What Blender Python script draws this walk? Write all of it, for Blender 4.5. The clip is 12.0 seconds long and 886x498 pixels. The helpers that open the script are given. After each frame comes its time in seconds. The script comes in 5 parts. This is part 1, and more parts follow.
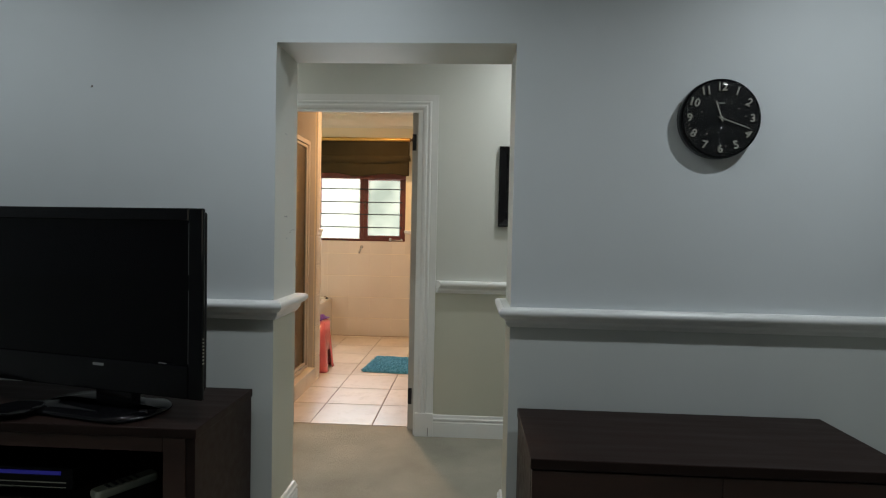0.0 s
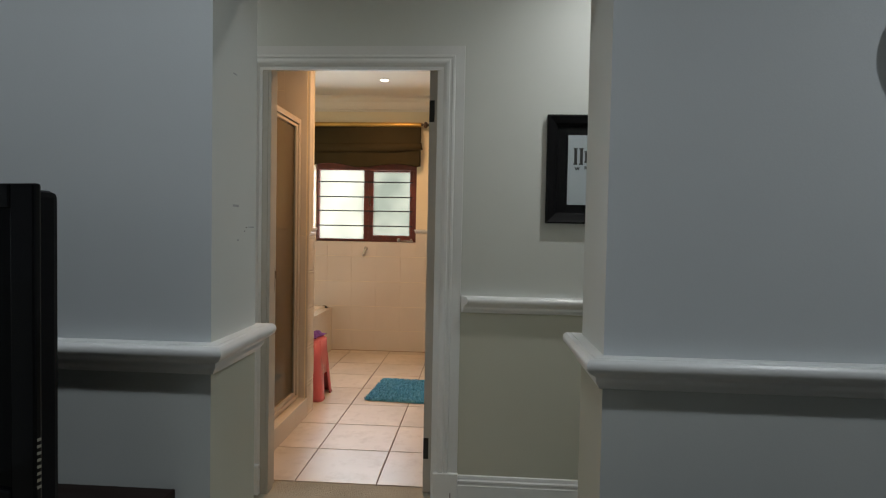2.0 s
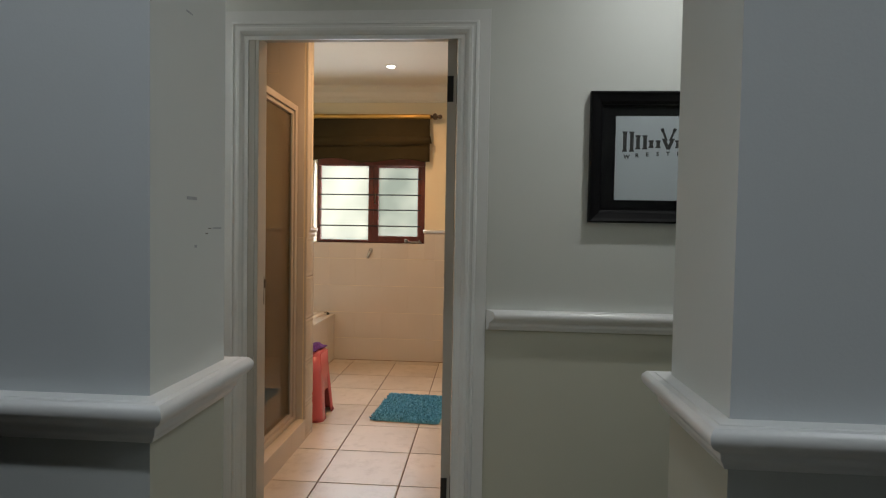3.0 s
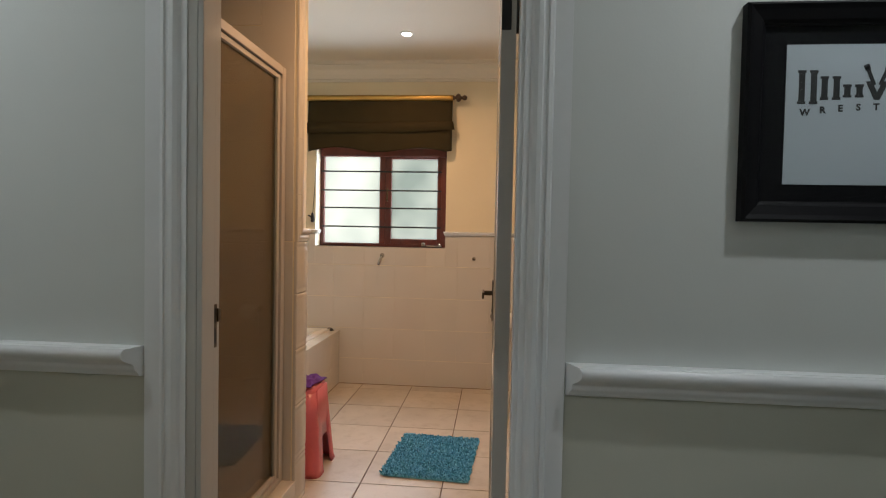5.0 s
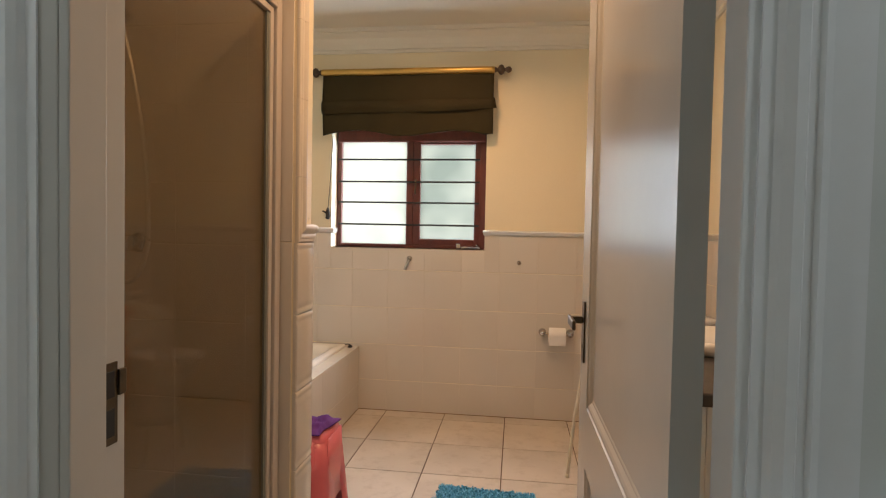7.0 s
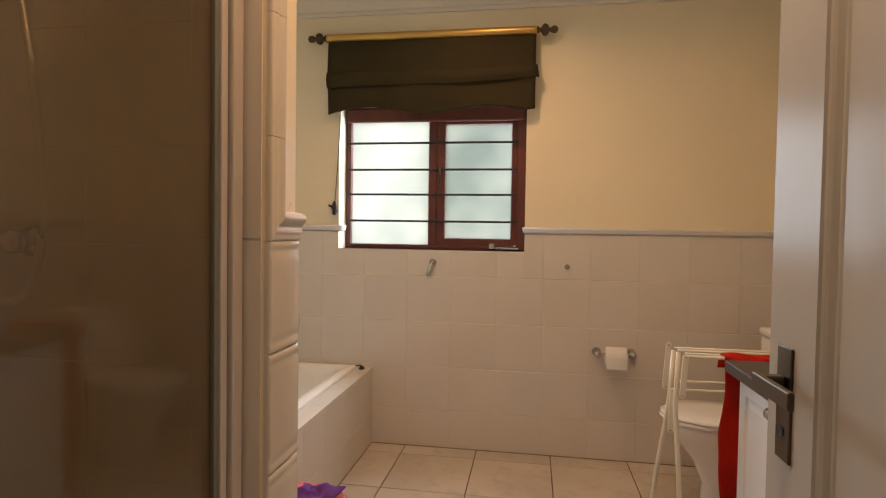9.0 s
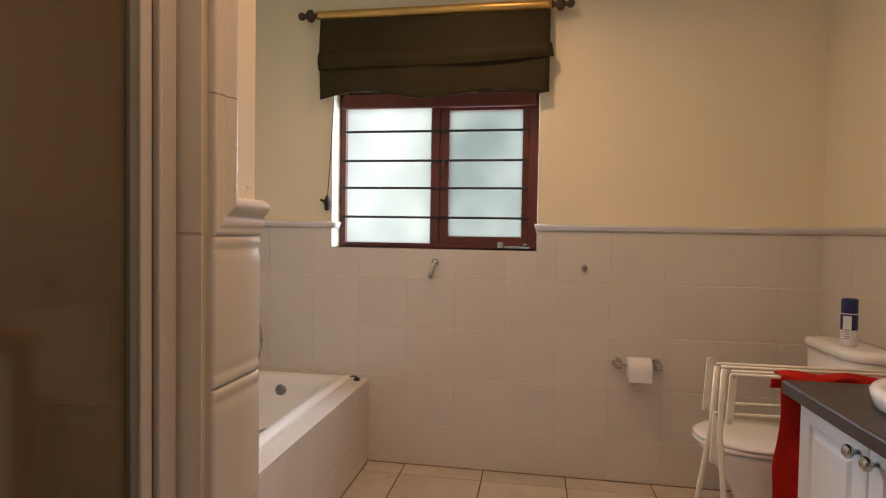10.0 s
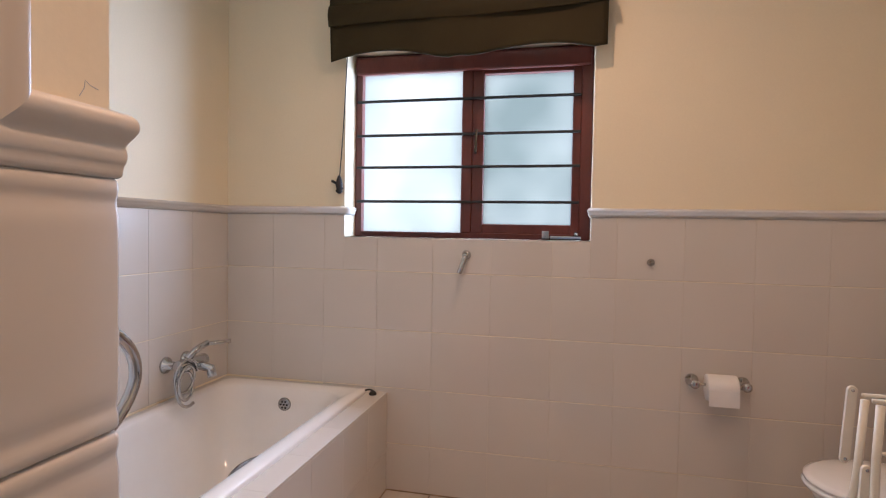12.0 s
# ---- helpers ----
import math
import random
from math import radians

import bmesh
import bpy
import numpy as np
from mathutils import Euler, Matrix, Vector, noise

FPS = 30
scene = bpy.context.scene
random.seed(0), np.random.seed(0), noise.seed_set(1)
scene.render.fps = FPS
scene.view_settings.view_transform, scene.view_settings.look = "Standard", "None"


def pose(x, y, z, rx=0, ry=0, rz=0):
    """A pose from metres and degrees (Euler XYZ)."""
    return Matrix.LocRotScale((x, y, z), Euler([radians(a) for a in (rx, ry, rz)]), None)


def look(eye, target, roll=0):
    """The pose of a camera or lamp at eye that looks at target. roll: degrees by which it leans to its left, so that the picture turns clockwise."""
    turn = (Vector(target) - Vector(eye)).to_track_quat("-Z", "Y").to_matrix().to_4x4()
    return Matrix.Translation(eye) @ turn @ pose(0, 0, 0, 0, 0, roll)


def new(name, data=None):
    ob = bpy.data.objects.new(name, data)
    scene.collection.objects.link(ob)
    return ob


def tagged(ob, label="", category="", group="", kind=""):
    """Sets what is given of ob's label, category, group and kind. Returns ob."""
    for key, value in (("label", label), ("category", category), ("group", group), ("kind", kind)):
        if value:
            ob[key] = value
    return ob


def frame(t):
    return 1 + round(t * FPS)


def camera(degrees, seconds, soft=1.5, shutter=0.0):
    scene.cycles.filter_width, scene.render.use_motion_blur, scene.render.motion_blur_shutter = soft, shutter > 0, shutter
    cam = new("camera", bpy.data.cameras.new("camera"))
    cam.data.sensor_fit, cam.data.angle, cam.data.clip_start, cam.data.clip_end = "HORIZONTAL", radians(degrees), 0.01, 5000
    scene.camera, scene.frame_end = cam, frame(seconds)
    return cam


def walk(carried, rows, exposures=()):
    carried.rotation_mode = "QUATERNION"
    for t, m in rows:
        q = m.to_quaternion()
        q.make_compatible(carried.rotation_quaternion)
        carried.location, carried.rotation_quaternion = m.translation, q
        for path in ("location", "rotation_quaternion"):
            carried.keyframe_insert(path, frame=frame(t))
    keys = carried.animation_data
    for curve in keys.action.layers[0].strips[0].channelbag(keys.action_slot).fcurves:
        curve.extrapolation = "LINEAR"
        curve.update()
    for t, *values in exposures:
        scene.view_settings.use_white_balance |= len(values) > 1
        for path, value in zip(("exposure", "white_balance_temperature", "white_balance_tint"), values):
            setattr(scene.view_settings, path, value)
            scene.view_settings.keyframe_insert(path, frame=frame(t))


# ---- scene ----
cam = camera(76.8, 12.0, 1.15)
PATH = [
    (0, (0.066, 0.337, 1.254), (-0.031, 2.334, 1.191), 1.2),
    (0.5, (0.037, 0.559, 1.261), (-0.064, 2.555, 1.195), 1.1),
    (1, (0.005, 0.765, 1.251), (-0.102, 2.761, 1.185), 1.1),
    (1.5, (-0.028, 0.985, 1.257), (-0.144, 2.981, 1.19), 1.0),
    (2, (-0.067, 1.196, 1.247), (-0.191, 3.191, 1.182), 1.1),
    (2.5, (-0.118, 1.418, 1.263), (-0.246, 3.413, 1.195), 1.1),
    (3, (-0.159, 1.612, 1.25), (-0.297, 3.607, 1.184), 1.0),
    (3.5, (-0.2, 1.82, 1.25), (-0.346, 3.814, 1.186), 1.1),
    (5.5, (-0.333, 2.578, 1.255), (-0.536, 4.567, 1.193), 1.0),
    (6, (-0.358, 2.746, 1.247), (-0.586, 4.732, 1.183), 0.9),
    (6.5, (-0.426, 2.943, 1.239), (-0.671, 4.927, 1.177), 1.0),
    (7, (-0.49, 3.111, 1.24), (-0.749, 5.093, 1.178), 1.1),
    (7.5, (-0.539, 3.274, 1.23), (-0.814, 5.254, 1.168), 1.0),
    (9.5, (-0.688, 3.909, 1.213), (-1.008, 5.882, 1.156), 0.9),
    (10, (-0.708, 4.052, 1.206), (-1.033, 6.025, 1.146), 0.9),
    (10.5, (-0.717, 4.192, 1.198), (-1.062, 6.161, 1.138), 0.8),
    (11, (-0.739, 4.315, 1.179), (-1.113, 6.279, 1.12), 0.9),
    (11.5, (-0.758, 4.428, 1.163), (-1.166, 6.385, 1.102), 0.9),
    (12, (-0.772, 4.523, 1.153), (-1.222, 6.47, 1.088), 1.0),
]
EXPOSURES = [(0, -0.15, 6500, 10), (1.0, -0.4, 6500, 11), (2.5, -0.62, 6500, 12), (3.5, -0.75, 6500, 12), (5.5, -0.64, 6050, 12), (6.5, -0.54, 6050, 12), (7.5, -0.42, 6250, 12), (9.5, -0.72, 6050, 13), (10, -0.74, 5800, 14), (10.5, -0.54, 5500, 15), (11.5, -0.52, 5250, 17), (12, -0.58, 5150, 19)]
walk(cam, [(t, look(eye, target, roll)) for t, eye, target, roll in PATH], EXPOSURES)

# ---- world, lights and exposure ----
world = bpy.data.worlds.new("world")
scene.world = world
world.use_nodes = True
wn = world.node_tree
sky = wn.nodes.new("ShaderNodeTexSky")
sky.sky_type = "NISHITA"
sky.sun_disc = False
sky.sun_elevation, sky.sun_rotation = radians(38), radians(200)
wn.links.new(sky.outputs["Color"], wn.nodes["Background"].inputs["Color"])
wn.nodes["Background"].inputs["Strength"].default_value = 0.06


def area_lamp(name, m, power, colour, sx, sy=None, shape="RECTANGLE", spread=180):
    data = bpy.data.lights.new(name, "AREA")
    data.shape = shape
    data.energy, data.color, data.size, data.spread = power, colour, sx, radians(spread)
    if sy:
        data.size_y = sy
    ob = new(name, data)
    ob.matrix_world = m
    return ob


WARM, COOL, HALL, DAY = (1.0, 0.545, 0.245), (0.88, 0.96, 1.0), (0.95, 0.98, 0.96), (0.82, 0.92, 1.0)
# only the first bathroom spot is seen; the other two are added
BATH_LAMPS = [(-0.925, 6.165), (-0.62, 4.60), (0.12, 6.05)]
# hall and living spots are unseen, placed to suit the walls' brightness
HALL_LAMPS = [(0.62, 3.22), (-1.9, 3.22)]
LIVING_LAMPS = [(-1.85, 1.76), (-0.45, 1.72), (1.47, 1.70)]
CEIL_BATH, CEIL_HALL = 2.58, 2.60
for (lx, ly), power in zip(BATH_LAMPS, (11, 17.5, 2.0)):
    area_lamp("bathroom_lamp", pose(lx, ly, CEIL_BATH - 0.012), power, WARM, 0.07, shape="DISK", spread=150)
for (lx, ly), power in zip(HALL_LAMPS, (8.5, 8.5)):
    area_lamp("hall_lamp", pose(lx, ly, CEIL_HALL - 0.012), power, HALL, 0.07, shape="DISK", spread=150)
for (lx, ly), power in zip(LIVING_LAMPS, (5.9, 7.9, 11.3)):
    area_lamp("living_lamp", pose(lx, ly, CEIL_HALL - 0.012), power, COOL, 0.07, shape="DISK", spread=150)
area_lamp("window_daylight", pose(-1.23, 7.11, 1.535, -90), 66, DAY, 1.04, 0.82)
area_lamp("living_window_daylight", pose(-0.9, -2.72, 1.5, 90), 3, (0.80, 0.92, 1.0), 1.6, 1.2)


# ---- materials ----
def principled(name, colour, rough=0.5, metal=0.0, spec=0.5, coat=0.0):
    m = bpy.data.materials.new(name)
    m.use_nodes = True
    b = m.node_tree.nodes["Principled BSDF"]
    b.inputs["Base Color"].default_value = (*colour, 1)
    b.inputs["Roughness"].default_value = rough
    b.inputs["Metallic"].default_value = metal
    b.inputs["Specular IOR Level"].default_value = spec
    b.inputs["Coat Weight"].default_value = coat
    return m, m.node_tree, b


def coords(nt, scale=(1, 1, 1)):
    tc = nt.nodes.new("ShaderNodeTexCoord")
    mp = nt.nodes.new("ShaderNodeMapping")
    mp.inputs["Scale"].default_value = scale
    nt.links.new(tc.outputs["Object"], mp.inputs["Vector"])
    return mp.outputs["Vector"]


def noise_tex(nt, vec, scale, detail=4, rough=0.55):
    n = nt.nodes.new("ShaderNodeTexNoise")
    n.inputs["Scale"].default_value = scale
    n.inputs["Detail"].default_value = detail
    n.inputs["Roughness"].default_value = rough
    nt.links.new(vec, n.inputs["Vector"])
    return n.outputs["Fac"]


def ramp(nt, fac, stops):
    r = nt.nodes.new("ShaderNodeValToRGB")
    while len(r.color_ramp.elements) < len(stops):
        r.color_ramp.elements.new(0.5)
    for e, (p, c) in zip(r.color_ramp.elements, stops):
        e.position, e.color = p, (*c, 1) if len(c) == 3 else c
    nt.links.new(fac, r.inputs["Fac"])
    return r.outputs["Color"]


def mix(nt, a, b, fac, mode="MIX"):
    n = nt.nodes.new("ShaderNodeMix")
    n.data_type, n.blend_type = "RGBA", mode
    for sock, v in ((n.inputs["Factor"], fac), (n.inputs["A"], a), (n.inputs["B"], b)):
        if isinstance(v, (int, float)):
            sock.default_value = v
        elif isinstance(v, tuple):
            sock.default_value = (*v, 1)
        else:
            nt.links.new(v, sock)
    return n.outputs["Result"]


def bump(nt, b, height, strength, distance):
    n = nt.nodes.new("ShaderNodeBump")
    n.inputs["Strength"].default_value, n.inputs["Distance"].default_value = strength, distance
    nt.links.new(height, n.inputs["Height"])
    nt.links.new(n.outputs["Normal"], b.inputs["Normal"])


def shade(c, k):
    return tuple(v * k for v in c)


def mottled(name, colour, rough=0.5, var=0.12, big=1.5, fine=60, relief=0.2, depth=0.001, metal=0.0, spec=0.5, stretch=(1, 1, 1), coat=0.0, wear=0.08):
    """A plain surface with faint large blotches, fine grain, relief and uneven gloss."""
    m, nt, b = principled(name, colour, rough, metal, spec, coat)
    v = coords(nt, stretch)
    large = noise_tex(nt, v, big, 3)
    small = noise_tex(nt, v, fine, 5, 0.65)
    c = ramp(nt, large, [(0.3, shade(colour, 1 - var)), (0.7, shade(colour, 1 + var * 0.6))])
    c2 = ramp(nt, small, [(0.3, (1 - var,) * 3), (0.7, (1.0, 1.0, 1.0))])
    nt.links.new(mix(nt, c, c2, 0.6, "MULTIPLY"), b.inputs["Base Color"])
    low, high = max(rough - wear, 0.02), min(rough + wear, 1)
    if rough < 0.275:
        high = min(high, 0.265)
    else:
        low = max(low, 0.285)
    g = ramp(nt, large, [(0.25, (low,) * 3), (0.75, (high,) * 3)])
    nt.links.new(g, b.inputs["Roughness"])
    bump(nt, b, small, relief, depth)
    return m


def two_tone_paint(name, upper, lower, split):
    """Rolled wall paint, another tint below the chair rail."""
    m, nt, b = principled(name, upper, 0.55, 0, 0.35)
    v = coords(nt)
    sep = nt.nodes.new("ShaderNodeSeparateXYZ")
    nt.links.new(v, sep.inputs["Vector"])
    over = nt.nodes.new("ShaderNodeMath")
    over.operation = "GREATER_THAN"
    over.inputs[1].default_value = split
    nt.links.new(sep.outputs["Z"], over.inputs[0])
    base = mix(nt, lower, upper, over.outputs["Value"])
    blot = ramp(nt, noise_tex(nt, v, 1.3, 4), [(0.3, (0.93, 0.93, 0.92)), (0.7, (1, 1, 1))])
    nt.links.new(mix(nt, base, blot, 1.0, "MULTIPLY"), b.inputs["Base Color"])
    bump(nt, b, noise_tex(nt, v, 170, 4, 0.6), 0.22, 0.0012)
    return m


def tile_glaze(name, colour, rough, var, fine, relief, dirt=(0.55, 0.45, 0.33), dirt_amount=0.0, cloud_scale=2.0):
    """Glazed ceramic: every piece a little different, softly clouded."""
    m, nt, b = principled(name, colour, rough, 0, 0.5)
    v = coords(nt)
    info = nt.nodes.new("ShaderNodeObjectInfo")
    geo = nt.nodes.new("ShaderNodeNewGeometry")
    add = nt.nodes.new("ShaderNodeVectorMath")
    add.operation = "ADD"
    nt.links.new(geo.outputs["Position"], add.inputs[0])
    nt.links.new(info.outputs["Random"], add.inputs[1])
    pv = add.outputs["Vector"]
    cloud = noise_tex(nt, pv, cloud_scale, 2, 0.5)
    c = ramp(nt, cloud, [(0.3, shade(colour, 1 - var)), (0.68, shade(colour, 1 + var * 0.5))])
    each = ramp(nt, info.outputs["Random"], [(0.0, (0.965, 0.96, 0.955)), (1.0, (1, 1, 1))])
    c = mix(nt, c, each, 1.0, "MULTIPLY")
    if dirt_amount:
        c = mix(nt, c, dirt, mix(nt, (0, 0, 0), (dirt_amount,) * 3, ramp(nt, noise_tex(nt, pv, 11, 6, 0.7), [(0.5, (0, 0, 0)), (0.75, (1, 1, 1))])))
    nt.links.new(c, b.inputs["Base Color"])
    nt.links.new(ramp(nt, cloud, [(0.2, (rough * 0.85,) * 3), (0.8, (rough * 1.2,) * 3)]), b.inputs["Roughness"])
    bump(nt, b, noise_tex(nt, pv, fine, 3), relief, 0.002)
    return m


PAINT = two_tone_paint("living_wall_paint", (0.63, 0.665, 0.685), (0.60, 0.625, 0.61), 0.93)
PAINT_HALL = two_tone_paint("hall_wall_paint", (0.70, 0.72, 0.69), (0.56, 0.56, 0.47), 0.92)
PLASTER = mottled("bathroom_plaster", (0.84, 0.75, 0.55), 0.6, 0.05, 1.2, 150, 0.2, 0.001, spec=0.3)
CEILING = mottled("ceiling_paint", (0.78, 0.76, 0.72), 0.8, 0.04, 1.0, 120, 0.15, 0.001, spec=0.2)
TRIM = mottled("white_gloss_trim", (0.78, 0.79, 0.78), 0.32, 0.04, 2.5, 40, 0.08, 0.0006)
# white enamel darkened to dim the door, its left lining and head
DOOR_WHITE_DIM = mottled("dimmed_white_door_enamel", (0.51, 0.495, 0.45), 0.15, 0.03, 2.0, 30, 0.03, 0.0005, spec=0.13, wear=0.03)
CEILING_BATH = mottled("bathroom_ceiling_paint", (0.80, 0.755, 0.66), 0.8, 0.04, 1.0, 120, 0.15, 0.001, spec=0.2)
GROUT_WALL = mottled("wall_grout", (0.64, 0.60, 0.53), 0.85, 0.2, 4, 90, 0.4, 0.001)
GROUT_FLOOR = mottled("floor_grout", (0.17, 0.12, 0.08), 0.9, 0.3, 5, 90, 0.5, 0.002)
WALL_TILE = tile_glaze("cream_wall_tile", (0.65, 0.61, 0.55), 0.21, 0.04, 7, 0.10)
TILE_TRIM = tile_glaze("cream_tile_trim", (0.65, 0.60, 0.52), 0.36, 0.05, 9, 0.12)
FLOOR_TILE = tile_glaze("beige_floor_tile", (0.57, 0.505, 0.43), 0.36, 0.16, 26, 0.12, (0.33, 0.26, 0.19), 0.5)
CARPET = mottled("beige_carpet", (0.46, 0.442, 0.37), 0.95, 0.18, 2.4, 420, 1.0, 0.006, spec=0.1)
WENGE = mottled("dark_wood_veneer", (0.021, 0.0115, 0.0095), 0.48, 0.16, 3, 45, 0.08, 0.0005, stretch=(1, 9, 9), spec=0.14)
MAHOGANY = mottled("dark_red_wood", (0.038, 0.014, 0.009), 0.40, 0.3, 3, 45, 0.15, 0.0006, stretch=(1, 9, 9))
WINDOW_WOOD = mottled("varnished_red_wood", (0.125, 0.026, 0.016), 0.34, 0.3, 4, 60, 0.2, 0.0006, stretch=(3, 3, 1))
BLACK_GLOSS = mottled("black_gloss_plastic", (0.004, 0.004, 0.005), 0.10, 0.1, 2, 30, 0.02, 0.0002, wear=0.03, spec=0.25)
SCREEN = mottled("screen_glass", (0.002, 0.002, 0.003), 0.05, 0.1, 2, 20, 0.01, 0.0001, wear=0.02, spec=0.14)
BLACK_SATIN = mottled("black_satin", (0.006, 0.006, 0.007), 0.5, 0.15, 4, 60, 0.1, 0.0004, spec=0.14)
HOSE = mottled("ribbed_hose", (0.62, 0.60, 0.56), 0.34, 0.1, 9, 300, 0.5, 0.001, metal=0.6)
STEEL = mottled("dull_steel", (0.38, 0.38, 0.37), 0.22, 0.08, 6, 60, 0.03, 0.0002, metal=1.0, wear=0.05)
CHROME = mottled("chrome", (0.56, 0.56, 0.56), 0.07, 0.05, 6, 60, 0.03, 0.0002, metal=1.0, wear=0.03)
BRASS_AGED = mottled("aged_bronze", (0.13, 0.10, 0.065), 0.40, 0.25, 14, 90, 0.15, 0.0004, metal=1.0)
GOLD = mottled("gold_painted_rod", (0.62, 0.40, 0.11), 0.30, 0.18, 9, 60, 0.12, 0.0005, metal=0.75, stretch=(0.4, 3, 3))
FINIAL = mottled("dark_carved_wood", (0.085, 0.048, 0.026), 0.4, 0.25, 12, 70, 0.2, 0.0006)
FABRIC = mottled("olive_brown_fabric", (0.046, 0.036, 0.017), 0.9, 0.16, 5, 520, 0.7, 0.001, spec=0.15)
SILVER = mottled("silver_numerals", (0.70, 0.68, 0.62), 0.22, 0.05, 8, 50, 0.05, 0.0002, metal=0.6)
PAPER = mottled("print_paper", (0.52, 0.57, 0.61), 0.3, 0.03, 3, 90, 0.03, 0.0002)
INK = mottled("print_ink", (0.035, 0.035, 0.035), 0.5, 0.1, 3, 90, 0.03, 0.0002)
MOUNT = mottled("black_picture_mount", (0.008, 0.008, 0.009), 0.9, 0.1, 3, 200, 0.1, 0.0002, spec=0.1)
ALU = mottled("cream_aluminium_frame", (0.58, 0.53, 0.48), 0.34, 0.02, 1.2, 50, 0.05, 0.0003, metal=0.25)
SEAL = mottled("dark_rubber_seal", (0.02, 0.02, 0.02), 0.7)
PORCELAIN = mottled("white_porcelain", (0.80, 0.79, 0.76), 0.09, 0.02, 2, 20, 0.02, 0.0003, wear=0.04, coat=0.3)
ACRYLIC = mottled("white_bath_acrylic", (0.82, 0.81, 0.78), 0.12, 0.03, 2, 20, 0.02, 0.0003, wear=0.05)
PINK = mottled("pink_plastic", (0.66, 0.145, 0.165), 0.26, 0.06, 5, 50, 0.06, 0.0004)
PURPLE = mottled("purple_cloth", (0.13, 0.045, 0.22), 0.9, 0.2, 12, 400, 0.6, 0.001, spec=0.1)
NAVY = mottled("dark_blue_cloth", (0.022, 0.028, 0.055), 0.9, 0.2, 12, 400, 0.6, 0.001, spec=0.1)
RED = mottled("red_towelling", (0.50, 0.024, 0.012), 0.95, 0.25, 9, 600, 1.0, 0.003, spec=0.05)
RACK_WHITE = mottled("cream_coated_wire", (0.74, 0.68, 0.54), 0.35, 0.06, 6, 60, 0.05, 0.0003)
COUNTER = mottled("dark_laminate_worktop", (0.052, 0.042, 0.036), 0.40, 0.2, 9, 130, 0.12, 0.0004)
VANITY_WHITE = mottled("white_vanity_foil", (0.74, 0.75, 0.76), 0.30, 0.03, 2, 40, 0.05, 0.0003)
CAN_BLUE = mottled("dark_blue_print", (0.010, 0.014, 0.09), 0.3, 0.1)
CAN_WHITE = mottled("white_print", (0.72, 0.72, 0.72), 0.3, 0.05)
TISSUE = mottled("toilet_paper", (0.80, 0.79, 0.77), 0.95, 0.05, 8, 300, 0.5, 0.001, spec=0.1)
BARS = mottled("black_iron_bar", (0.02, 0.02, 0.022), 0.5, 0.2, 9, 120, 0.3, 0.0005)
GREY_PLASTIC = mottled("grey_plastic", (0.16, 0.17, 0.15), 0.45, 0.15, 6, 60, 0.1, 0.0004)
SEALANT = mottled("stained_sealant", (0.34, 0.25, 0.16), 0.7, 0.45, 14, 60, 0.3, 0.0006)
PALE_PLASTIC = mottled("pale_grey_plastic", (0.36, 0.38, 0.30), 0.4, 0.15, 6, 60, 0.1, 0.0004)
SCUFF = mottled("grey_scuff", (0.48, 0.50, 0.51), 0.7, 0.2, 20, 90, 0.2, 0.0004)
SCUFF_DARK = mottled("dark_scuff", (0.16, 0.14, 0.13), 0.7, 0.2, 20, 90, 0.2, 0.0004)


def shag_material():
    m, nt, b = principled("teal_shag", (0.03, 0.30, 0.36), 0.95, 0, 0.1)
    geo = nt.nodes.new("ShaderNodeNewGeometry")
    info = ramp(nt, geo.outputs["Random Per Island"], [(0.0, (0.05, 0.22, 0.36)), (0.35, (0.14, 0.47, 0.72)), (1.0, (0.28, 0.68, 0.92))])
    nt.links.new(info, b.inputs["Base Color"])
    return m


def glass_material(name, colour, rough, opacity, face=0.035, edge=0.6):
    """Tinted sheet glass: some light goes straight through, the face is glossy."""
    m = bpy.data.materials.new(name)
    m.use_nodes = True
    nt = m.node_tree
    nt.nodes.clear()
    out = nt.nodes.new("ShaderNodeOutputMaterial")
    tr = nt.nodes.new("ShaderNodeBsdfTransparent")
    tr.inputs["Color"].default_value = (*colour, 1)
    df = nt.nodes.new("ShaderNodeBsdfDiffuse")
    df.inputs["Color"].default_value = (0.30, 0.245, 0.175, 1)
    gl = nt.nodes.new("ShaderNodeBsdfGlossy")
    gl.inputs["Roughness"].default_value = rough
    lw = nt.nodes.new("ShaderNodeLayerWeight")
    lw.inputs["Blend"].default_value = 0.5
    pw, fr = nt.nodes.new("ShaderNodeMath"), nt.nodes.new("ShaderNodeMath")
    pw.operation, fr.operation = "POWER", "MULTIPLY_ADD"
    pw.inputs[1].default_value = 5.0
    fr.inputs[1].default_value, fr.inputs[2].default_value = edge, face
    nt.links.new(lw.outputs["Facing"], pw.inputs[0])
    nt.links.new(pw.outputs["Value"], fr.inputs[0])
    a, c = nt.nodes.new("ShaderNodeMixShader"), nt.nodes.new("ShaderNodeMixShader")
    a.inputs["Fac"].default_value = opacity
    nt.links.new(tr.outputs["BSDF"], a.inputs[1])
    nt.links.new(df.outputs["BSDF"], a.inputs[2])
    nt.links.new(fr.outputs["Value"], c.inputs["Fac"])
    nt.links.new(a.outputs["Shader"], c.inputs[1])
    nt.links.new(gl.outputs["BSDF"], c.inputs[2])
    nt.links.new(c.outputs["Shader"], out.inputs["Surface"])
    return m


